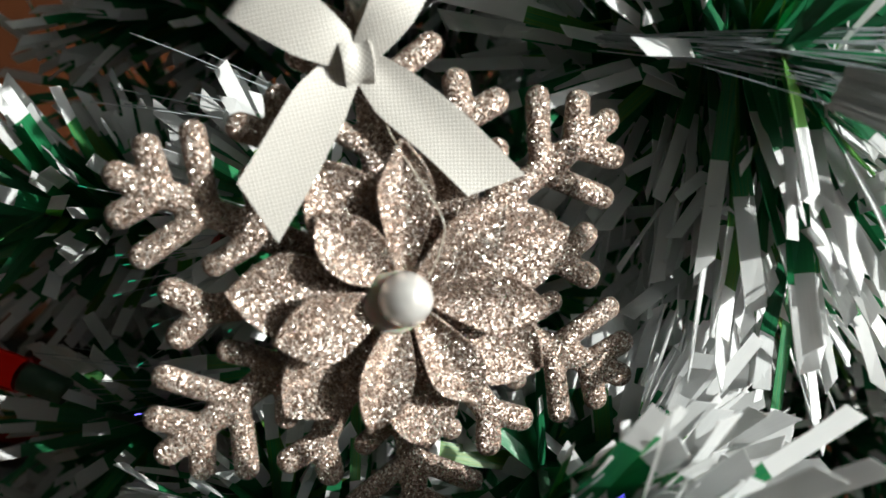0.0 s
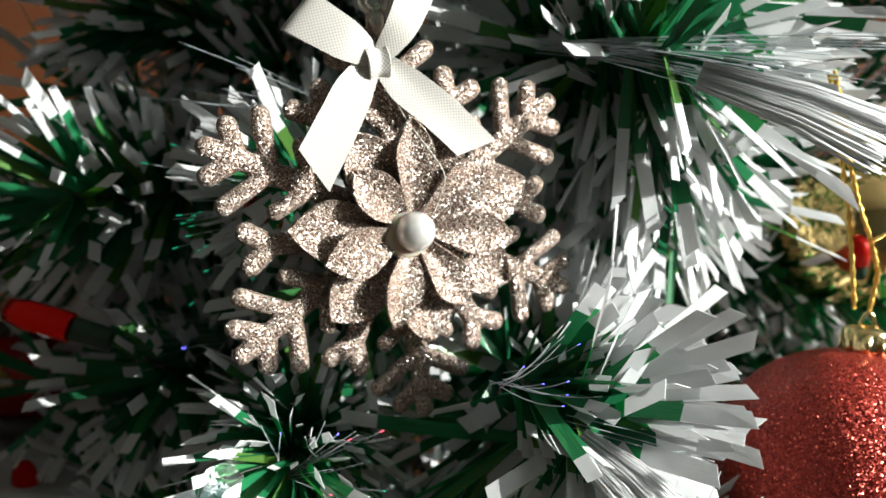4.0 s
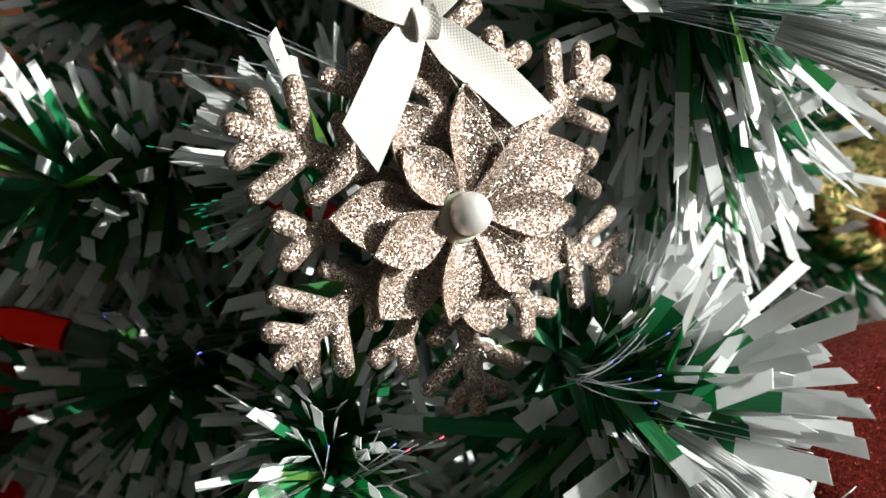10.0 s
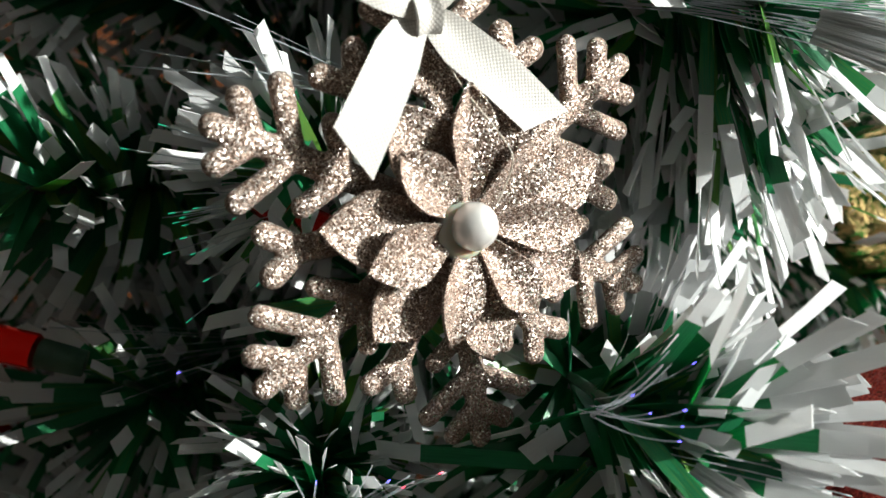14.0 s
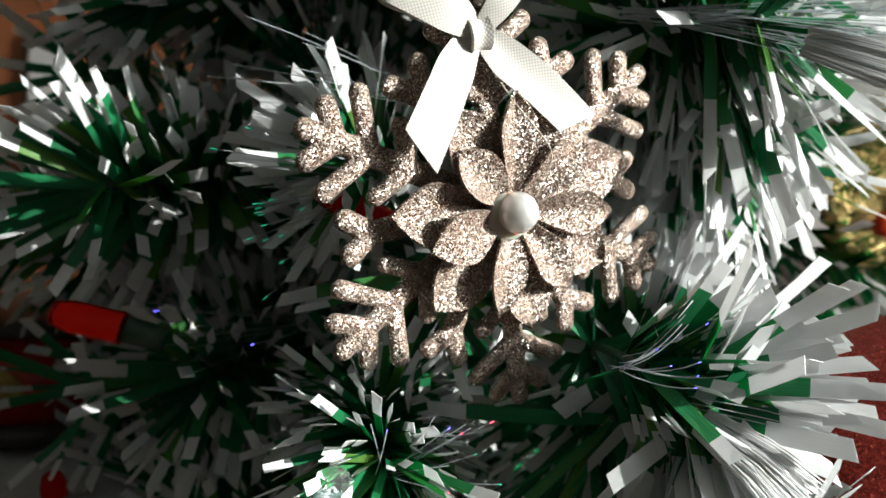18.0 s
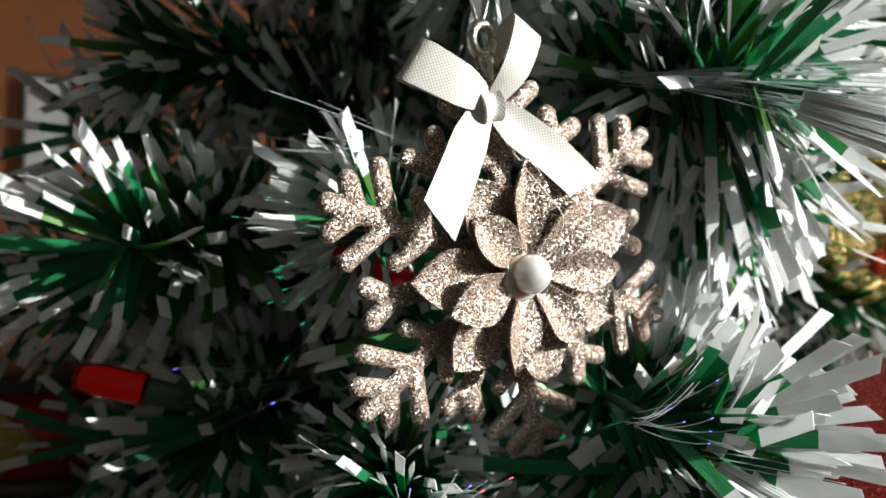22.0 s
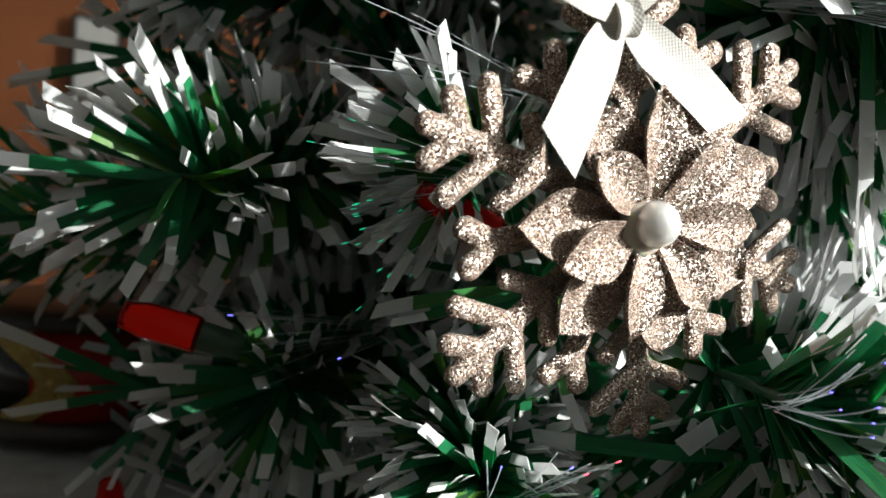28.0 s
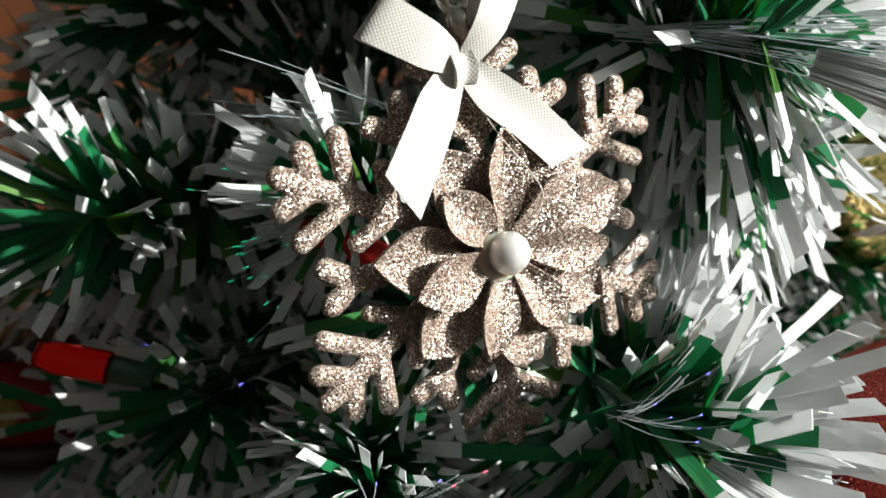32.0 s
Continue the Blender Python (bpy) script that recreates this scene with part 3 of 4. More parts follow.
LONG, SHORT = long_arm(), short_arm()
LONG.materials.append(GLITTER)
SHORT.materials.append(GLITTER)
for k in range(6):
    share("long_arm", LONG, flake, Matrix.Rotation(radians(44.5 + 60 * k), 4, "Z"))
    share("short_arm", SHORT, flake, Matrix.Translation((0, 0, -0.0003)) @ Matrix.Rotation(radians(14.5 + 60 * k), 4, "Z"))
part("hub", lathe([(0, -1.3 * R), (9 * R, -1.3 * R), (11 * R, 0), (9 * R, 1.7 * R), (0, 2.2 * R)], 32), GLITTER, flake)


def petal_mesh(name, length, width, rise, steep, cup, fold, seed, waist=0.2, peak=0.6):
    """A leaf-shaped petal: narrow foot, steep at first and levelling out, its sides folded up along the middle, the tip bent outwards."""
    r = random.Random(seed)
    rows = []
    nu, nv = 19, 13
    ph = r.uniform(0, 6)
    lean = r.uniform(-0.5, 0.5)
    rise *= r.uniform(0.85, 1.15)
    for i in range(nu):
        u = i / (nu - 1)
        if u < peak:
            w = waist + (1 - waist) * math.sin(u / peak * math.pi / 2) ** 1.2
        else:
            w = max(0.03, math.cos((u - peak) / (1 - peak) * math.pi / 2) ** 0.8)
        w *= width / 2 * (1 + 0.05 * math.sin(ph * 3 + 9 * u))
        x = 2.2 + (length - 2.2) * u
        row = []
        for j in range(nv):
            v = -1 + 2 * j / (nv - 1)
            z = rise * math.sin(min(u * steep, 1.9)) + lean * v * u
            side = math.sqrt(v * v + 0.015) - 0.12
            z += (fold * side + cup * abs(v) ** 2.4) * math.sin(math.pi * min(1, u * 0.84 + 0.1)) ** 0.8
            z += 0.2 * math.sin(ph + 5 * u + 2.4 * v) * u
            row.append((x * R, w * v * R, z * R))
        rows.append(row)
    bm = shell(rows, 0.55 * R)
    me = bpy.data.meshes.new(name)
    bm.to_mesh(me)
    bm.free()
    me.materials.append(GLITTER)
    for p in me.polygons:
        p.use_smooth = True
    return me


FLOWER = Matrix.Translation((1.8 * R, -0.7 * R, 0))
LOWER_RING = ((186, 27.0), (233, 26.5), (287, 26.0), (338, 26.0), (29, 28.0), (81, 25.5), (132, 25.0))
UPPER_RING = ((145, 18.6, 9.6), (205, 21.0, 10.2), (263, 21.6, 8.4), (312, 20.6, 8.6), (3, 22.4, 9.0), (52, 20.5, 9.0), (100, 24.0, 8.4))
for k, (turn, length) in enumerate(LOWER_RING):
    low = petal_mesh("lower_petal", length, 12.6, 2.6, 1.9, 0.9, 1.4, 40 + k, 0.25, 0.62)
    share("lower_petal", low, flake, FLOWER @ Matrix.Translation((0, 0, 1.2 * R)) @ Matrix.Rotation(radians(turn), 4, "Z"))
for k, (turn, length, width) in enumerate(UPPER_RING):
    up = petal_mesh("upper_petal", length, width, 4.0, 2.0, 0.4, 1.5, 60 + k, 0.20, 0.60)
    share("upper_petal", up, flake, FLOWER @ Matrix.Translation((0, 0, 2.2 * R)) @ Matrix.Rotation(radians(turn), 4, "Z"))
part("flower_heart", lathe([(0, 1 * R), (4.2 * R, 1 * R), (4.6 * R, 2.6 * R), (3 * R, 3.8 * R), (0, 4 * R)], 28), GLITTER, flake).matrix_local = FLOWER
glue = part("glue_bead", lathe([(0, 1.6 * R), (4.2 * R, 1.8 * R), (5.2 * R, 3.2 * R), (5.1 * R, 4.4 * R), (4.4 * R, 5.4 * R), (3.6 * R, 5.6 * R), (0, 5.2 * R)], 36), GLUE, flake, "milky amber glue bead")
glue.matrix_local = FLOWER @ Matrix.Translation((-1.5 * R, -1.4 * R, 0))
pearl = bmesh.new()
bmesh.ops.create_uvsphere(pearl, u_segments=48, v_segments=32, radius=4.3 * R, matrix=FLOWER @ Matrix.Translation((-0.2 * R, -0.2 * R, 5.6 * R)))
part("pearl", pearl, PEARL, flake, "glossy white pearl")

# hanging eye at the end of the topmost arm
eye = bmesh.new()
ring = [(math.cos(k * math.tau / 20) * 2.3 * R, math.sin(k * math.tau / 20) * 3.0 * R, 0) for k in range(21)]
tube(eye, ring, 1.25 * R, 8)
tube(eye, [(0, -8 * R, 0), (0, -2.6 * R, 0)], 1.9 * R, 10)
ob = part("hanging_eye", eye, SILVER, flake, "silvery glitter eye")
ob.matrix_local = Matrix.Rotation(radians(104.5 - 90), 4, "Z") @ Matrix.Translation((0, 47.6 * R, 0))


def strap(name, path, widths, across, twist=None, parent=None, thick=0.2, cut=0.0, wave=0.0):
    """A ribbon strip in millimetres: centre line, width, and the way across it at start and end."""
    n = 22
    P = [Vector(p) for p in path]

    def spline(s):
        x = s * (len(P) - 1)
        i = min(int(x), len(P) - 2)
        f = x - i
        p0, p1, p2, p3 = P[max(i - 1, 0)], P[i], P[i + 1], P[min(i + 2, len(P) - 1)]
        return 0.5 * ((2 * p1) + (p2 - p0) * f + (2 * p0 - 5 * p1 + 4 * p2 - p3) * f * f + (3 * p1 - p0 - 3 * p2 + p3) * f ** 3)

    rows, uvs, run_len = [], [], 0.0
    for i in range(n + 1):
        s = i / n
        c = spline(s)
        t = (spline(min(1, s + 0.01)) - spline(max(0, s - 0.01))).normalized()
        if i:
            run_len += (c - prev).length
        prev = c
        x = s * (len(across) - 1)
        k = min(int(x), len(across) - 2)
        a = Vector(across[k]).lerp(Vector(across[k + 1]), x - k)
        a = (a - t * a.dot(t)).normalized()
        x = s * (len(widths) - 1)
        k = min(int(x), len(widths) - 2)
        w = widths[k] + (widths[k + 1] - widths[k]) * (x - k)
        nrm = a.cross(t)
        row, uv = [], []
        for j in range(9):
            v = -1 + j / 4
            slip = cut * v * s ** 3
            p = c + a * (w / 2 * v) + t * slip + nrm * (wave * math.sin(3.3 * v + 2 * s) * (1 - s) - 0.25 * v * v)
            row.append(p * R)
            uv.append((w / 2 * v, run_len + slip))
        rows.append(row)
        uvs.append(uv)
    return part(name, shell(rows, thick * R, uvs), RIBBON, parent)


bow = new("bow")
bow.parent = flake
bow["label"] = "cream satin ribbon bow"
KX, KY, KZ = -10.2, 33.4, 1.6
strap("tail", [(KX - 1.2, KY - 0.6, KZ + 0.6), (KX - 4.6, KY - 7.4, KZ + 2.6), (-18.1, 17.8, 5.6), (-21.6, 9.6, 7.0)], (4.6, 8.4, 9.0, 9.2), [(0.95, -0.30, 0), (0.93, -0.36, 0), (0.93, -0.36, 0.08)], parent=bow, cut=2.3)
strap("tail", [(KX + 1.4, KY - 0.6, KZ + 0.6), (KX + 6.4, KY - 4.2, KZ + 1.8), (3.8, 24.6, 5.0), (12.6, 18.2, 6.6)], (4.6, 8.2, 8.6, 8.6), [(0.61, 0.79, 0), (0.61, 0.79, 0), (0.61, 0.79, -0.12)], parent=bow, cut=2.1, wave=0.2)
strap("loop", [(KX - 0.8, KY + 0.3, KZ + 1.6), (KX - 7, KY + 2.6, KZ + 3.2), (KX - 15, KY + 6.2, KZ + 0.8), (KX - 17.0, KY + 7.2, KZ - 1.6), (KX - 15, KY + 6.6, KZ - 3.4), (KX - 7, KY + 3.4, KZ - 2.4), (KX - 0.5, KY + 0.3, KZ - 0.6)], (4.0, 8.4, 9.8, 9.8, 9.8, 8.0, 3.6), [(0.5, 0.86, 0), (0.55, 0.83, -0.1), (0.5, 0.86, 0)], parent=bow)
strap("loop", [(KX + 0.8, KY + 0.8, KZ + 1.4), (KX + 3.6, KY + 7, KZ + 4.2), (KX + 6.0, KY + 14.6, KZ + 3.6), (KX + 6.6, KY + 16.6, KZ + 0.8), (KX + 5.4, KY + 14, KZ - 2), (KX + 3, KY + 7, KZ - 2), (KX + 1, KY + 0.8, KZ - 1)], (4.0, 7.2, 8.6, 8.6, 8.6, 7.0, 3.6), [(0.9, -0.36, -0.2), (0.9, -0.36, -0.3), (0.9, -0.36, -0.2)], parent=bow)
strap("knot", [(KX - 1.4, KY + 2.4, KZ - 1), (KX - 0.9, KY + 2, KZ + 1.8), (KX, KY - 0.2, KZ + 2.8), (KX + 0.7, KY - 2.8, KZ + 1.8), (KX + 1.0, KY - 3.4, KZ - 1)], (4.4, 4.6, 4.2), [(0.95, 0.3, 0), (0.95, 0.3, 0)], parent=bow, thick=0.8, wave=0.5)


# ---- nylon thread over the flower ----
def cord(name, pts, radius, mat, parent=None, label="", sides=6, smooth_steps=8):
    """A thin cord through points in millimetres, rounded between them."""
    P = [Vector(p) for p in pts]
    out = []
    for i in range(len(P) - 1):
        p0, p1, p2, p3 = P[max(i - 1, 0)], P[i], P[i + 1], P[min(i + 2, len(P) - 1)]
        for k in range(smooth_steps):
            f = k / smooth_steps
            out.append(0.5 * ((2 * p1) + (p2 - p0) * f + (2 * p0 - 5 * p1 + 4 * p2 - p3) * f * f + (3 * p1 - p0 - 3 * p2 + p3) * f ** 3))
    out.append(P[-1])
    return part(name, tube(bmesh.new(), [p * R for p in out], radius * R, sides), mat, parent, label)


cord("loose_thread", [(-7, 28, 2.4), (-3, 22, 5.0), (1.5, 16.5, 8.5), (4.6, 12, 10.6), (4.8, 7.5, 9.6), (4.2, 3.0, 7.6)], 0.13, NYLON, flake, "loose clear nylon thread")


def away(p):
    """Millimetres near the ornament, lifted to the height above the floor."""
    return Vector((p[0], p[1], p[2] + LIFT * 1000))


# hanging cord of the snowflake, up to the branch above it
hook = tagged(new("silver_string"), "thin silver string from the snowflake up to a branch", "string")
eye_at = ORN @ (Matrix.Rotation(radians(14.5), 4, "Z") @ Vector((0, 50.0 * R, 0)))
ex, ey, ez = (eye_at - Vector((0, 0, LIFT))) * 1000
for side in (-1, 1):
    cord("strand", [away((ex, ey, ez - 0.6)), away((ex + 2.2 * side, ey + 3, ez + 9)), away((ex + 1.6 * side, ey + 14, ez + 26)), away((ex + 0.3 * side, ey + 22, ez + 36))], 0.35, SILVER, hook)


# ---- baubles ----
def ball_cap(parent, top):
    """Crimped metal cap with its loop, sitting on a bauble whose top is at the given height."""
    prof = [(0, 6.6), (1.5, 6.5), (4.6, 5.6), (5.3, 5.0), (5.3, 0.4), (5.0, -0.6), (4.6, -0.6), (4.8, 0.4), (4.8, 4.6), (0, 5.6)]
    cap = part("cap", lathe([(r * R, (h + top) * R) for r, h in prof], 24), GOLD, parent, "shiny gold cap with notches")
    for k in range(8):
        a = k * math.tau / 8 + 0.2
        tooth = box(bmesh.new(), (-1.1 * R, -0.25 * R, -2.6 * R), (1.1 * R, 0.25 * R, 3.6 * R), 0.2 * R)
        ob = part("tab", tooth, GOLD, cap)
        ob.matrix_local = Matrix.Rotation(a, 4, "Z") @ Matrix.Translation((0, -5.45 * R, (top + 1.0) * R)) @ Matrix.Rotation(radians(-5), 4, "X")
    loop = [(math.cos(k * math.pi / 10) * 2.0 * R, 0, (top + 6 + math.sin(k * math.pi / 10) * 3.6) * R) for k in range(11)]
    part("loop", tube(bmesh.new(), loop, 0.5 * R, 8), GOLD, cap)
    return cap


def bauble(at, radius, mat, label, cap=True, tilt=0):
    ob = new("bauble")
    ob.matrix_world = Matrix.Translation(mm(*at)) @ Matrix.Rotation(radians(tilt), 4, "Y")
    tagged(ob, label, "christmas bauble")
    bm = bmesh.new()
    bmesh.ops.create_uvsphere(bm, u_segments=64, v_segments=40, radius=radius * R)
    part("ball", bm, mat, ob)
    if cap:
        ball_cap(ob, radius - 0.2)
    return ob


bauble((99, 121, -63), 32.5, RED_GLITTER, "red glitter bauble hanging by a gold thread", True, 3)
bauble((146, 190, 2), 27, GOLD_BALL, "polished golden bauble deep in the tree")
gold = tagged(new("hanging_thread"), "twisted gold thread loop of the red bauble", "thread")
for pts in ([(96.6, 120.6, -20.4), (92.5, 117.5, -9), (87.6, 114, 2), (82.5, 110.6, 12), (78, 108, 22), (76, 110, 34)], [(100.9, 120.6, -20.6), (99.6, 117.5, -11), (94, 114, -3.4), (88.2, 112, 5), (83, 109, 13), (79, 107.2, 23), (77, 110, 35)], [(94, 113.6, -3.6), (97, 112.4, -1.4), (101, 112, -2.6), (106, 112.5, -3.2)]):
    bm = bmesh.new()
    for turn in range(2):
        line = []
        for i in range(len(pts) - 1):
            for k in range(12):
                p = Vector(pts[i]).lerp(Vector(pts[i + 1]), k / 12)
                a = (i * 12 + k) * 0.9 + turn * math.pi
                line.append(away(p + Vector((math.cos(a), math.sin(a), 0)) * 0.33) * R)
        tube(bm, line, 0.38 * R, 6)
    part("strand", bm, THREAD, gold)


# ---- string lights ----
def fairy_light(base, tip, radius, lens, label, specks=False):
    """A ribbed clear shell over a lens, on a short dark socket."""
    b, t = mm(*base), mm(*tip)
    ln = (t - b).length
    ob = new("fairy_light")
    ob.matrix_world = Matrix.Translation(b) @ (t - b).to_track_quat("Z", "Y").to_matrix().to_4x4()
    tagged(ob, label, "string light", "string lights on the tree")
    r = radius * R
    part("socket", lathe([(0, -ln * 0.55), (r * 0.7, -ln * 0.55), (r * 0.8, -ln * 0.05), (r * 0.75, ln * 0.06), (0, ln * 0.06)], 18), WIRE, ob)
    part("lens", lathe([(0, 0), (r * 0.72, ln * 0.02), (r * 0.74, ln * 0.7), (r * 0.5, ln * 0.9), (0, ln * 0.94)], 12), lens, ob, "glowing lens")
    shell_bm = lathe([(r * 0.86, ln * 0.0), (r, ln * 0.04), (r * 0.98, ln * 0.72), (r * 0.72, ln * 0.97), (r * 0.3, ln), (0, ln)], 8)
    ob2 = part("shell", shell_bm, LED_CLEAR if lens is TEAL_LENS else RED_SHELL, ob, "clear faceted shell" if lens is TEAL_LENS else "red faceted shell", smooth=False)
    ob2.visible_shadow = False
    return ob


TEAL_LENS = glitter("speckled_glitter_lens", (0.16, 0.26, 0.26), (0.42, 0.46, 0.46), (0.80, 0.92, 0.90), 0.0005, 1.2, 0.3, 0.3)
TEAL_LENS.node_tree.nodes["Principled BSDF"].inputs["Emission Color"].default_value = (0.02, 0.75, 0.6, 1)
TEAL_LENS.node_tree.nodes["Principled BSDF"].inputs["Emission Strength"].default_value = 0.04
fairy_light((-58, 104, -112), (-49.5, 106, -61), 5.3, TEAL_LENS, "clear string light with pale glitter lens")
fairy_light((-97, 160, -44.5), (-114, 160, -40.5), 4.2, LED_RED, "lit red string light")
fairy_light((-124, 215, -112), (-125, 210, -98), 4.0, LED_DIM, "dark red string light")
fairy_light((-34, 146, -16), (-54, 141, -8), 3.6, LED_DIM, "dark red string light")
fairy_light((133, 168, -9), (128, 162, -2), 3.2, LED_RED, "lit red string light")
wire = tagged(new("light_cable"), "dark green cable of the string lights", "cable")
cord("cable", [away(p) for p in ((-80, 165, -52), (-60, 220, -70), (-20, 250, -40), (-22, 180, -22), (-26, 150, -19))], 0.9, WIRE, wire)
cord("cable", [away(p) for p in ((-124, 208, -116), (-100, 230, -130), (-70, 190, -150), (-62, 104, -140))], 0.9, WIRE, wire)
cord("cable", [away(p) for p in ((-20, 250, -40), (60, 280, -40), (120, 230, -40), (136, 172, -13))], 0.9, WIRE, wire)


# ---- glass fibres among the strips ----
def fibres(stem, root, ends, count, spread, seed, tips, sag):
    """Fine clear fibres from one root, bowed, each with a coloured glowing end."""
    r = random.Random(seed)
    for k in range(count):
        a, b = r.choice(ends)
        f = r.random()
        end = Vector(a).lerp(Vector(b), f) + Vector((r.gauss(0, spread), r.gauss(0, spread), r.gauss(0, spread)))
        st = Vector(root) + Vector((r.gauss(0, 1.0), r.gauss(0, 1.0), r.gauss(0, 1.0)))
        mid = st.lerp(end, 0.5) + Vector((0, r.uniform(-2, 0), sag * r.uniform(0.4, 1)))
        pts = [away(st * (1 - t) ** 2 + mid * 2 * t * (1 - t) + end * t * t) * R - tree.location for t in (0, 0.2, 0.4, 0.6, 0.8, 0.97, 1.0)]
        bm = tube(bmesh.new(), pts, r.uniform(0.08, 0.13) * R, 5)
        bm.faces.ensure_lookup_table()
        for fc in bm.faces[-7:]:
            fc.material_index = 1
        part("fibre", bm, [FIBRE, r.choice(tips)], stem)


fibres(B_RIGHT_LOW, (3, 98, -39), [((10, 88, -40), (18, 88, -36)), ((4, 88, -33), (14, 90, -29)), ((20, 95, -22), (30, 96, -16))], 11, 1.8, 71, [TIP_RED, TIP_BLUE, TIP_BLUE, FIBRE, FIBRE], -3)
fibres(B_RIGHT_LOW, (18, 96, -46), [((44, 88, -52), (50, 90, -48))], 3, 1.2, 72, [TIP_BLUE, FIBRE, FIBRE], 1)
fibres(B_RIGHT, (12, 128, 36), [((50, 104, 34), (80, 98, 30)), ((60, 100, 22), (84, 96, 40))], 34, 3, 73, [FIBRE], 2)
fibres(B_LEFT_NEAR, (-30, 150, -4), [((-67, 135, -24), (-70, 135, 2)), ((-60, 140, -28), (-68, 134, -10))], 24, 4, 74, [TIP_GREEN, TIP_GREEN, FIBRE], 0)
fibres(B_LEFT_NEAR, (-22, 148, 14), [((-58, 140, 26), (-76, 138, 18))], 7, 3, 75, [FIBRE], 2)
fibres(B_LEFT_LOW, (-50, 190, -46), [((-88, 168, -48), (-66, 150, -49)), ((-95, 165, -34), (-80, 160, -60))], 12, 4, 76, [TIP_BLUE, FIBRE, FIBRE], 0)
fibres(B_BELOW, (-38, 122, -68), [((-52, 108, -52), (-20, 108, -56)), ((-16, 108, -66), (-30, 104, -58))], 12, 3, 77, [TIP_RED, TIP_BLUE, TIP_GREEN, FIBRE], 0)


def fringe(stem, root, end, across, count, seed, label):
    """A flat bundle of very fine clear strands with a ragged end."""
    r = random.Random(seed)
    bm = bmesh.new()
    a = Vector(across)
    for k in range(count):
        f = (k + r.random()) / count - 0.5
        st = Vector(root) + a * f * 0.45 + Vector((0, r.uniform(-0.5, 0.5), 0))
        en = Vector(end) + a * f + (Vector(end) - Vector(root)).normalized() * r.gauss(0, 1.2) + Vector((0, r.uniform(-1.2, 1.2), 0))
        mid = st.lerp(en, 0.55) + Vector((0, -1.0, 0.9))
        tube(bm, [away(p) * R - tree.location for p in (st, mid, en)], 0.19 * R, 4)
    return tagged(part("clear_fringe", bm, FRINGE, stem, label), kind="stuff")


FRINGE = film("milky_strands", (0.78, 0.79, 0.80), (0.92, 0.92, 0.92), 0.25, 0.5, 5.0)
fringe(B_RIGHT, (40, 100, 27), (75, 88, 15), (4, 0, 13), 60, 81, "bundle of fine milky strands")
fringe(B_RIGHT_LOW, (19, 94, -49), (33, 83, -61), (8, 0, 10), 70, 82, "bundle of fine milky strands")


# ---- beside the tree ----
board = new("sideboard")
board.location, board.scale = (-0.36, 0.42, 0), (1, 1, 1.0204)
tagged(board, "dark wooden sideboard under a grey cloth beside the tree", "sideboard")
part("body", box(bmesh.new(), (-0.26, -0.2, 0.06), (0.26, 0.2, 1.05), 0.004), DARK_WOOD, board)
part("top", box(bmesh.new(), (-0.27, -0.21, 1.05), (0.27, 0.21, 1.068), 0.004), DARK_WOOD, board)
for x in (-0.24, 0.24):
    for y in (-0.18, 0.18):
        part("leg", lathe([(0, 0), (0.018, 0), (0.024, 0.07), (0, 0.07)], 12), DARK_WOOD, board).location = (x, y, 0)
for x in (-0.13, 0.13):
    door = part("door", box(bmesh.new(), (x - 0.125, -0.212, 0.09), (x + 0.125, -0.201, 1.03), 0.003), DARK_WOOD, board)
    part("handle", lathe([(0, 0), (0.006, 0.002), (0.010, 0.016), (0.012, 0.022), (0, 0.026)], 14), GOLD, door, "small brass knob").matrix_local = Matrix.Translation((x * 0.2, -0.212, 0.6)) @ Matrix.Rotation(radians(90), 4, "X")
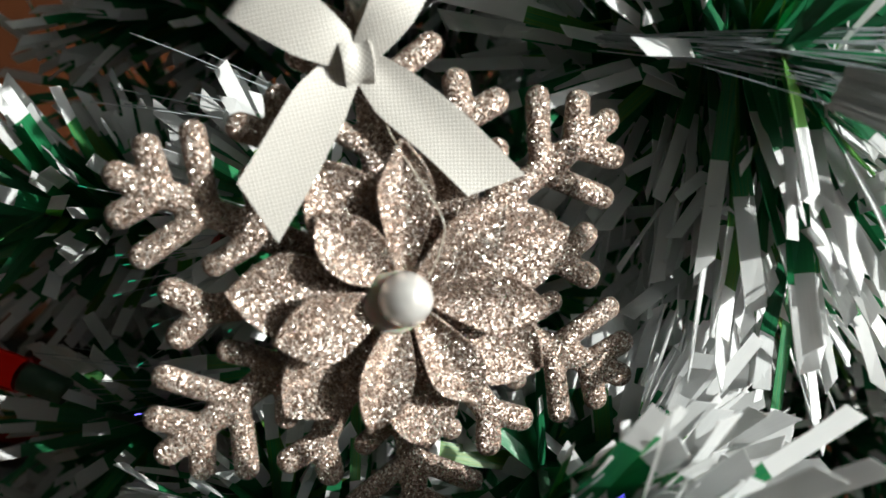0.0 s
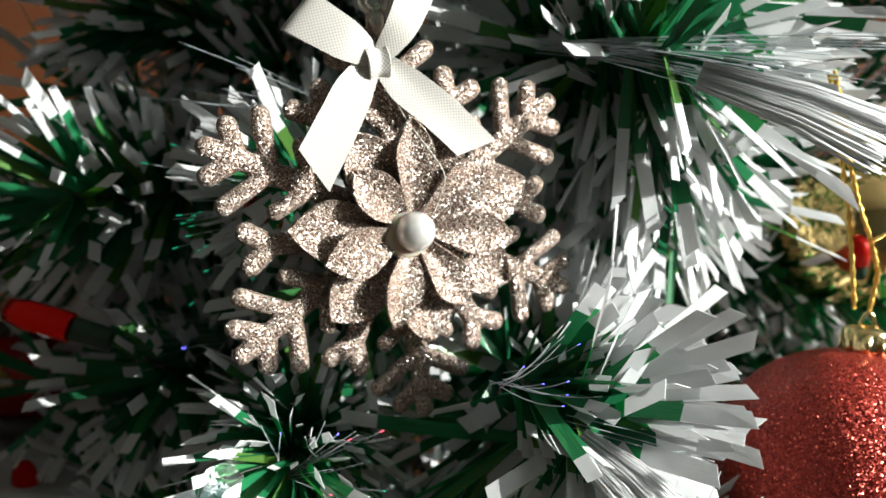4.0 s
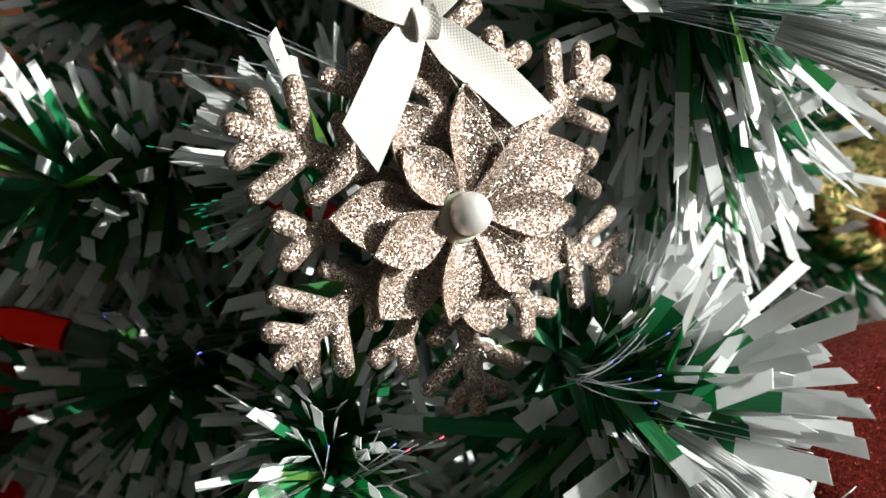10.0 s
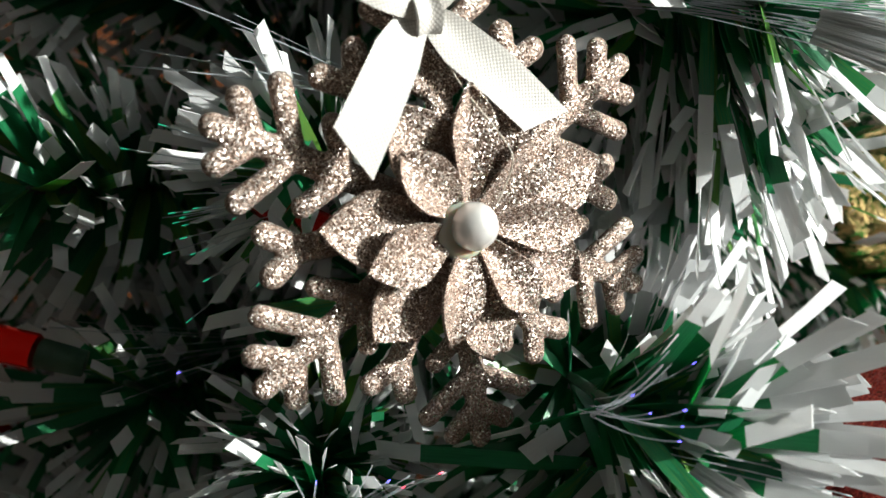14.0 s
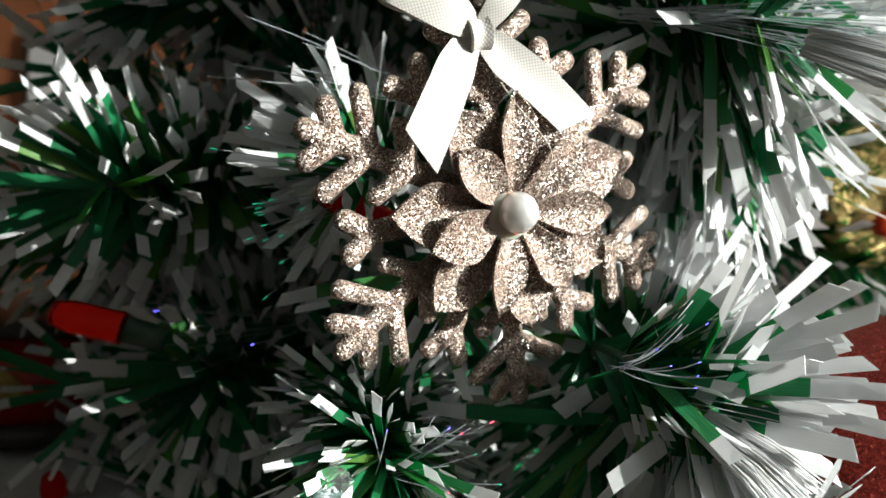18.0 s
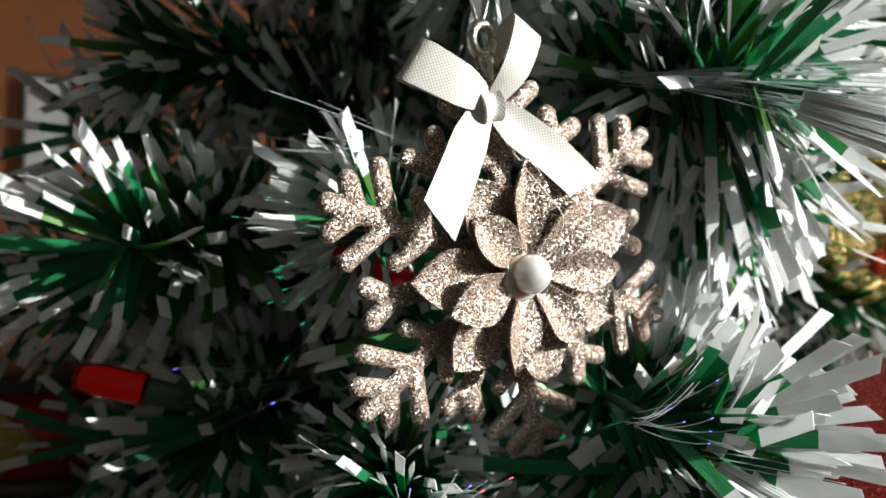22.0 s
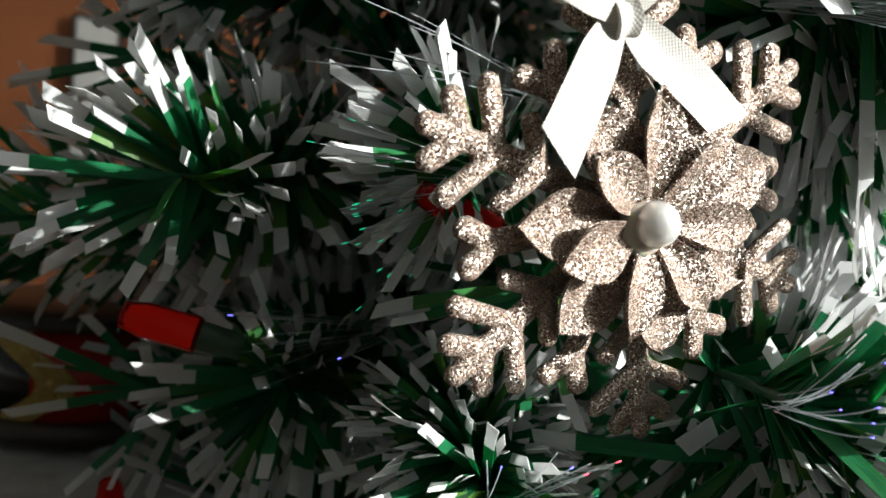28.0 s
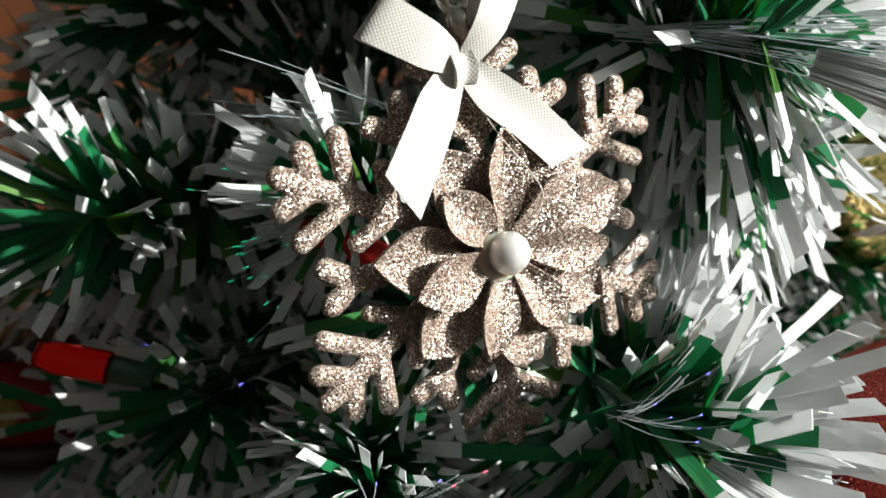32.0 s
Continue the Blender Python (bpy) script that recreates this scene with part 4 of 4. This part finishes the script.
rows = [[(-0.275 + 0.55 * i / 26, -0.215 + 0.43 * j / 22, 1.0715 + 0.0018 * noise.noise((i * 0.45, j * 0.45, 3))) for j in range(23)] for i in range(27)]
cloth = part("cloth", shell(rows, 0.0022), PALE)
cloth.location = (-0.36, 0.42, 0.0218)
tagged(cloth, "crumpled grey cloth lying on the sideboard", "cloth")

drum = new("drum_ornament")
drum.location, drum.scale = (-0.150, 0.288, 1.098), (1, 1, 0.68)
tagged(drum, "red and black drum with wavy gold glitter band", "drum ornament")
part("base_rim", lathe([(0, 0), (0.040, 0), (0.0425, 0.003), (0.0425, 0.008), (0.040, 0.011), (0, 0.011)], 48), DARK_WOOD, drum, "dark bronze rim")
body = lathe([(0, 0.011), (0.038, 0.011), (0.038, 0.056), (0, 0.056)], 48)
for f in body.faces:
    c = f.calc_center_median()
    f.material_index = 1 if c.x < -0.010 else 0
part("body", body, [RED_PAINT, BLACK_PAINT], drum)
part("top_rim", lathe([(0, 0.056), (0.040, 0.056), (0.0420, 0.058), (0.0420, 0.062), (0.038, 0.065), (0, 0.066)], 48), DARK_WOOD, drum, "dark bronze rim")
rows = []
for i in range(25):
    u = i / 24
    ang = -1.80 + 0.20 * math.sin(u * 6.0 - 0.9)
    rows.append([(0.0386 * math.cos(ang + 0.17 * v), 0.0386 * math.sin(ang + 0.17 * v), 0.0115 + 0.044 * u) for v in (-1, -0.5, 0, 0.5, 1)])
part("wave_band", shell(rows, 0.0008), GOLD_GLITTER, drum, "wavy gold glitter band")

# stand-in for an unidentified pale thing, placed to fit the camera's view
panel = new("pale_panel")
panel.location = (-0.3175, 0.93, 1.2)
tagged(panel, "pale panel standing in for an unidentified pale thing", "panel")
part("sheet", box(bmesh.new(), (-0.024, 0.004, 0.004), (0.024, 0.018, 0.161), 0.001), WHITE_WALL, panel, smooth=False)
for lo, hi in (((-0.0275, 0, 0), (-0.0245, 0.0195, 0.165)), ((0.0245, 0, 0), (0.0275, 0.0195, 0.165)), ((-0.0243, 0, 0), (0.0243, 0.0195, 0.0036)), ((-0.0243, 0, 0.1614), (0.0243, 0.0195, 0.165))):
    part("frame_bar", box(bmesh.new(), lo, hi, 0.0006), DARK_WOOD, panel, smooth=False)
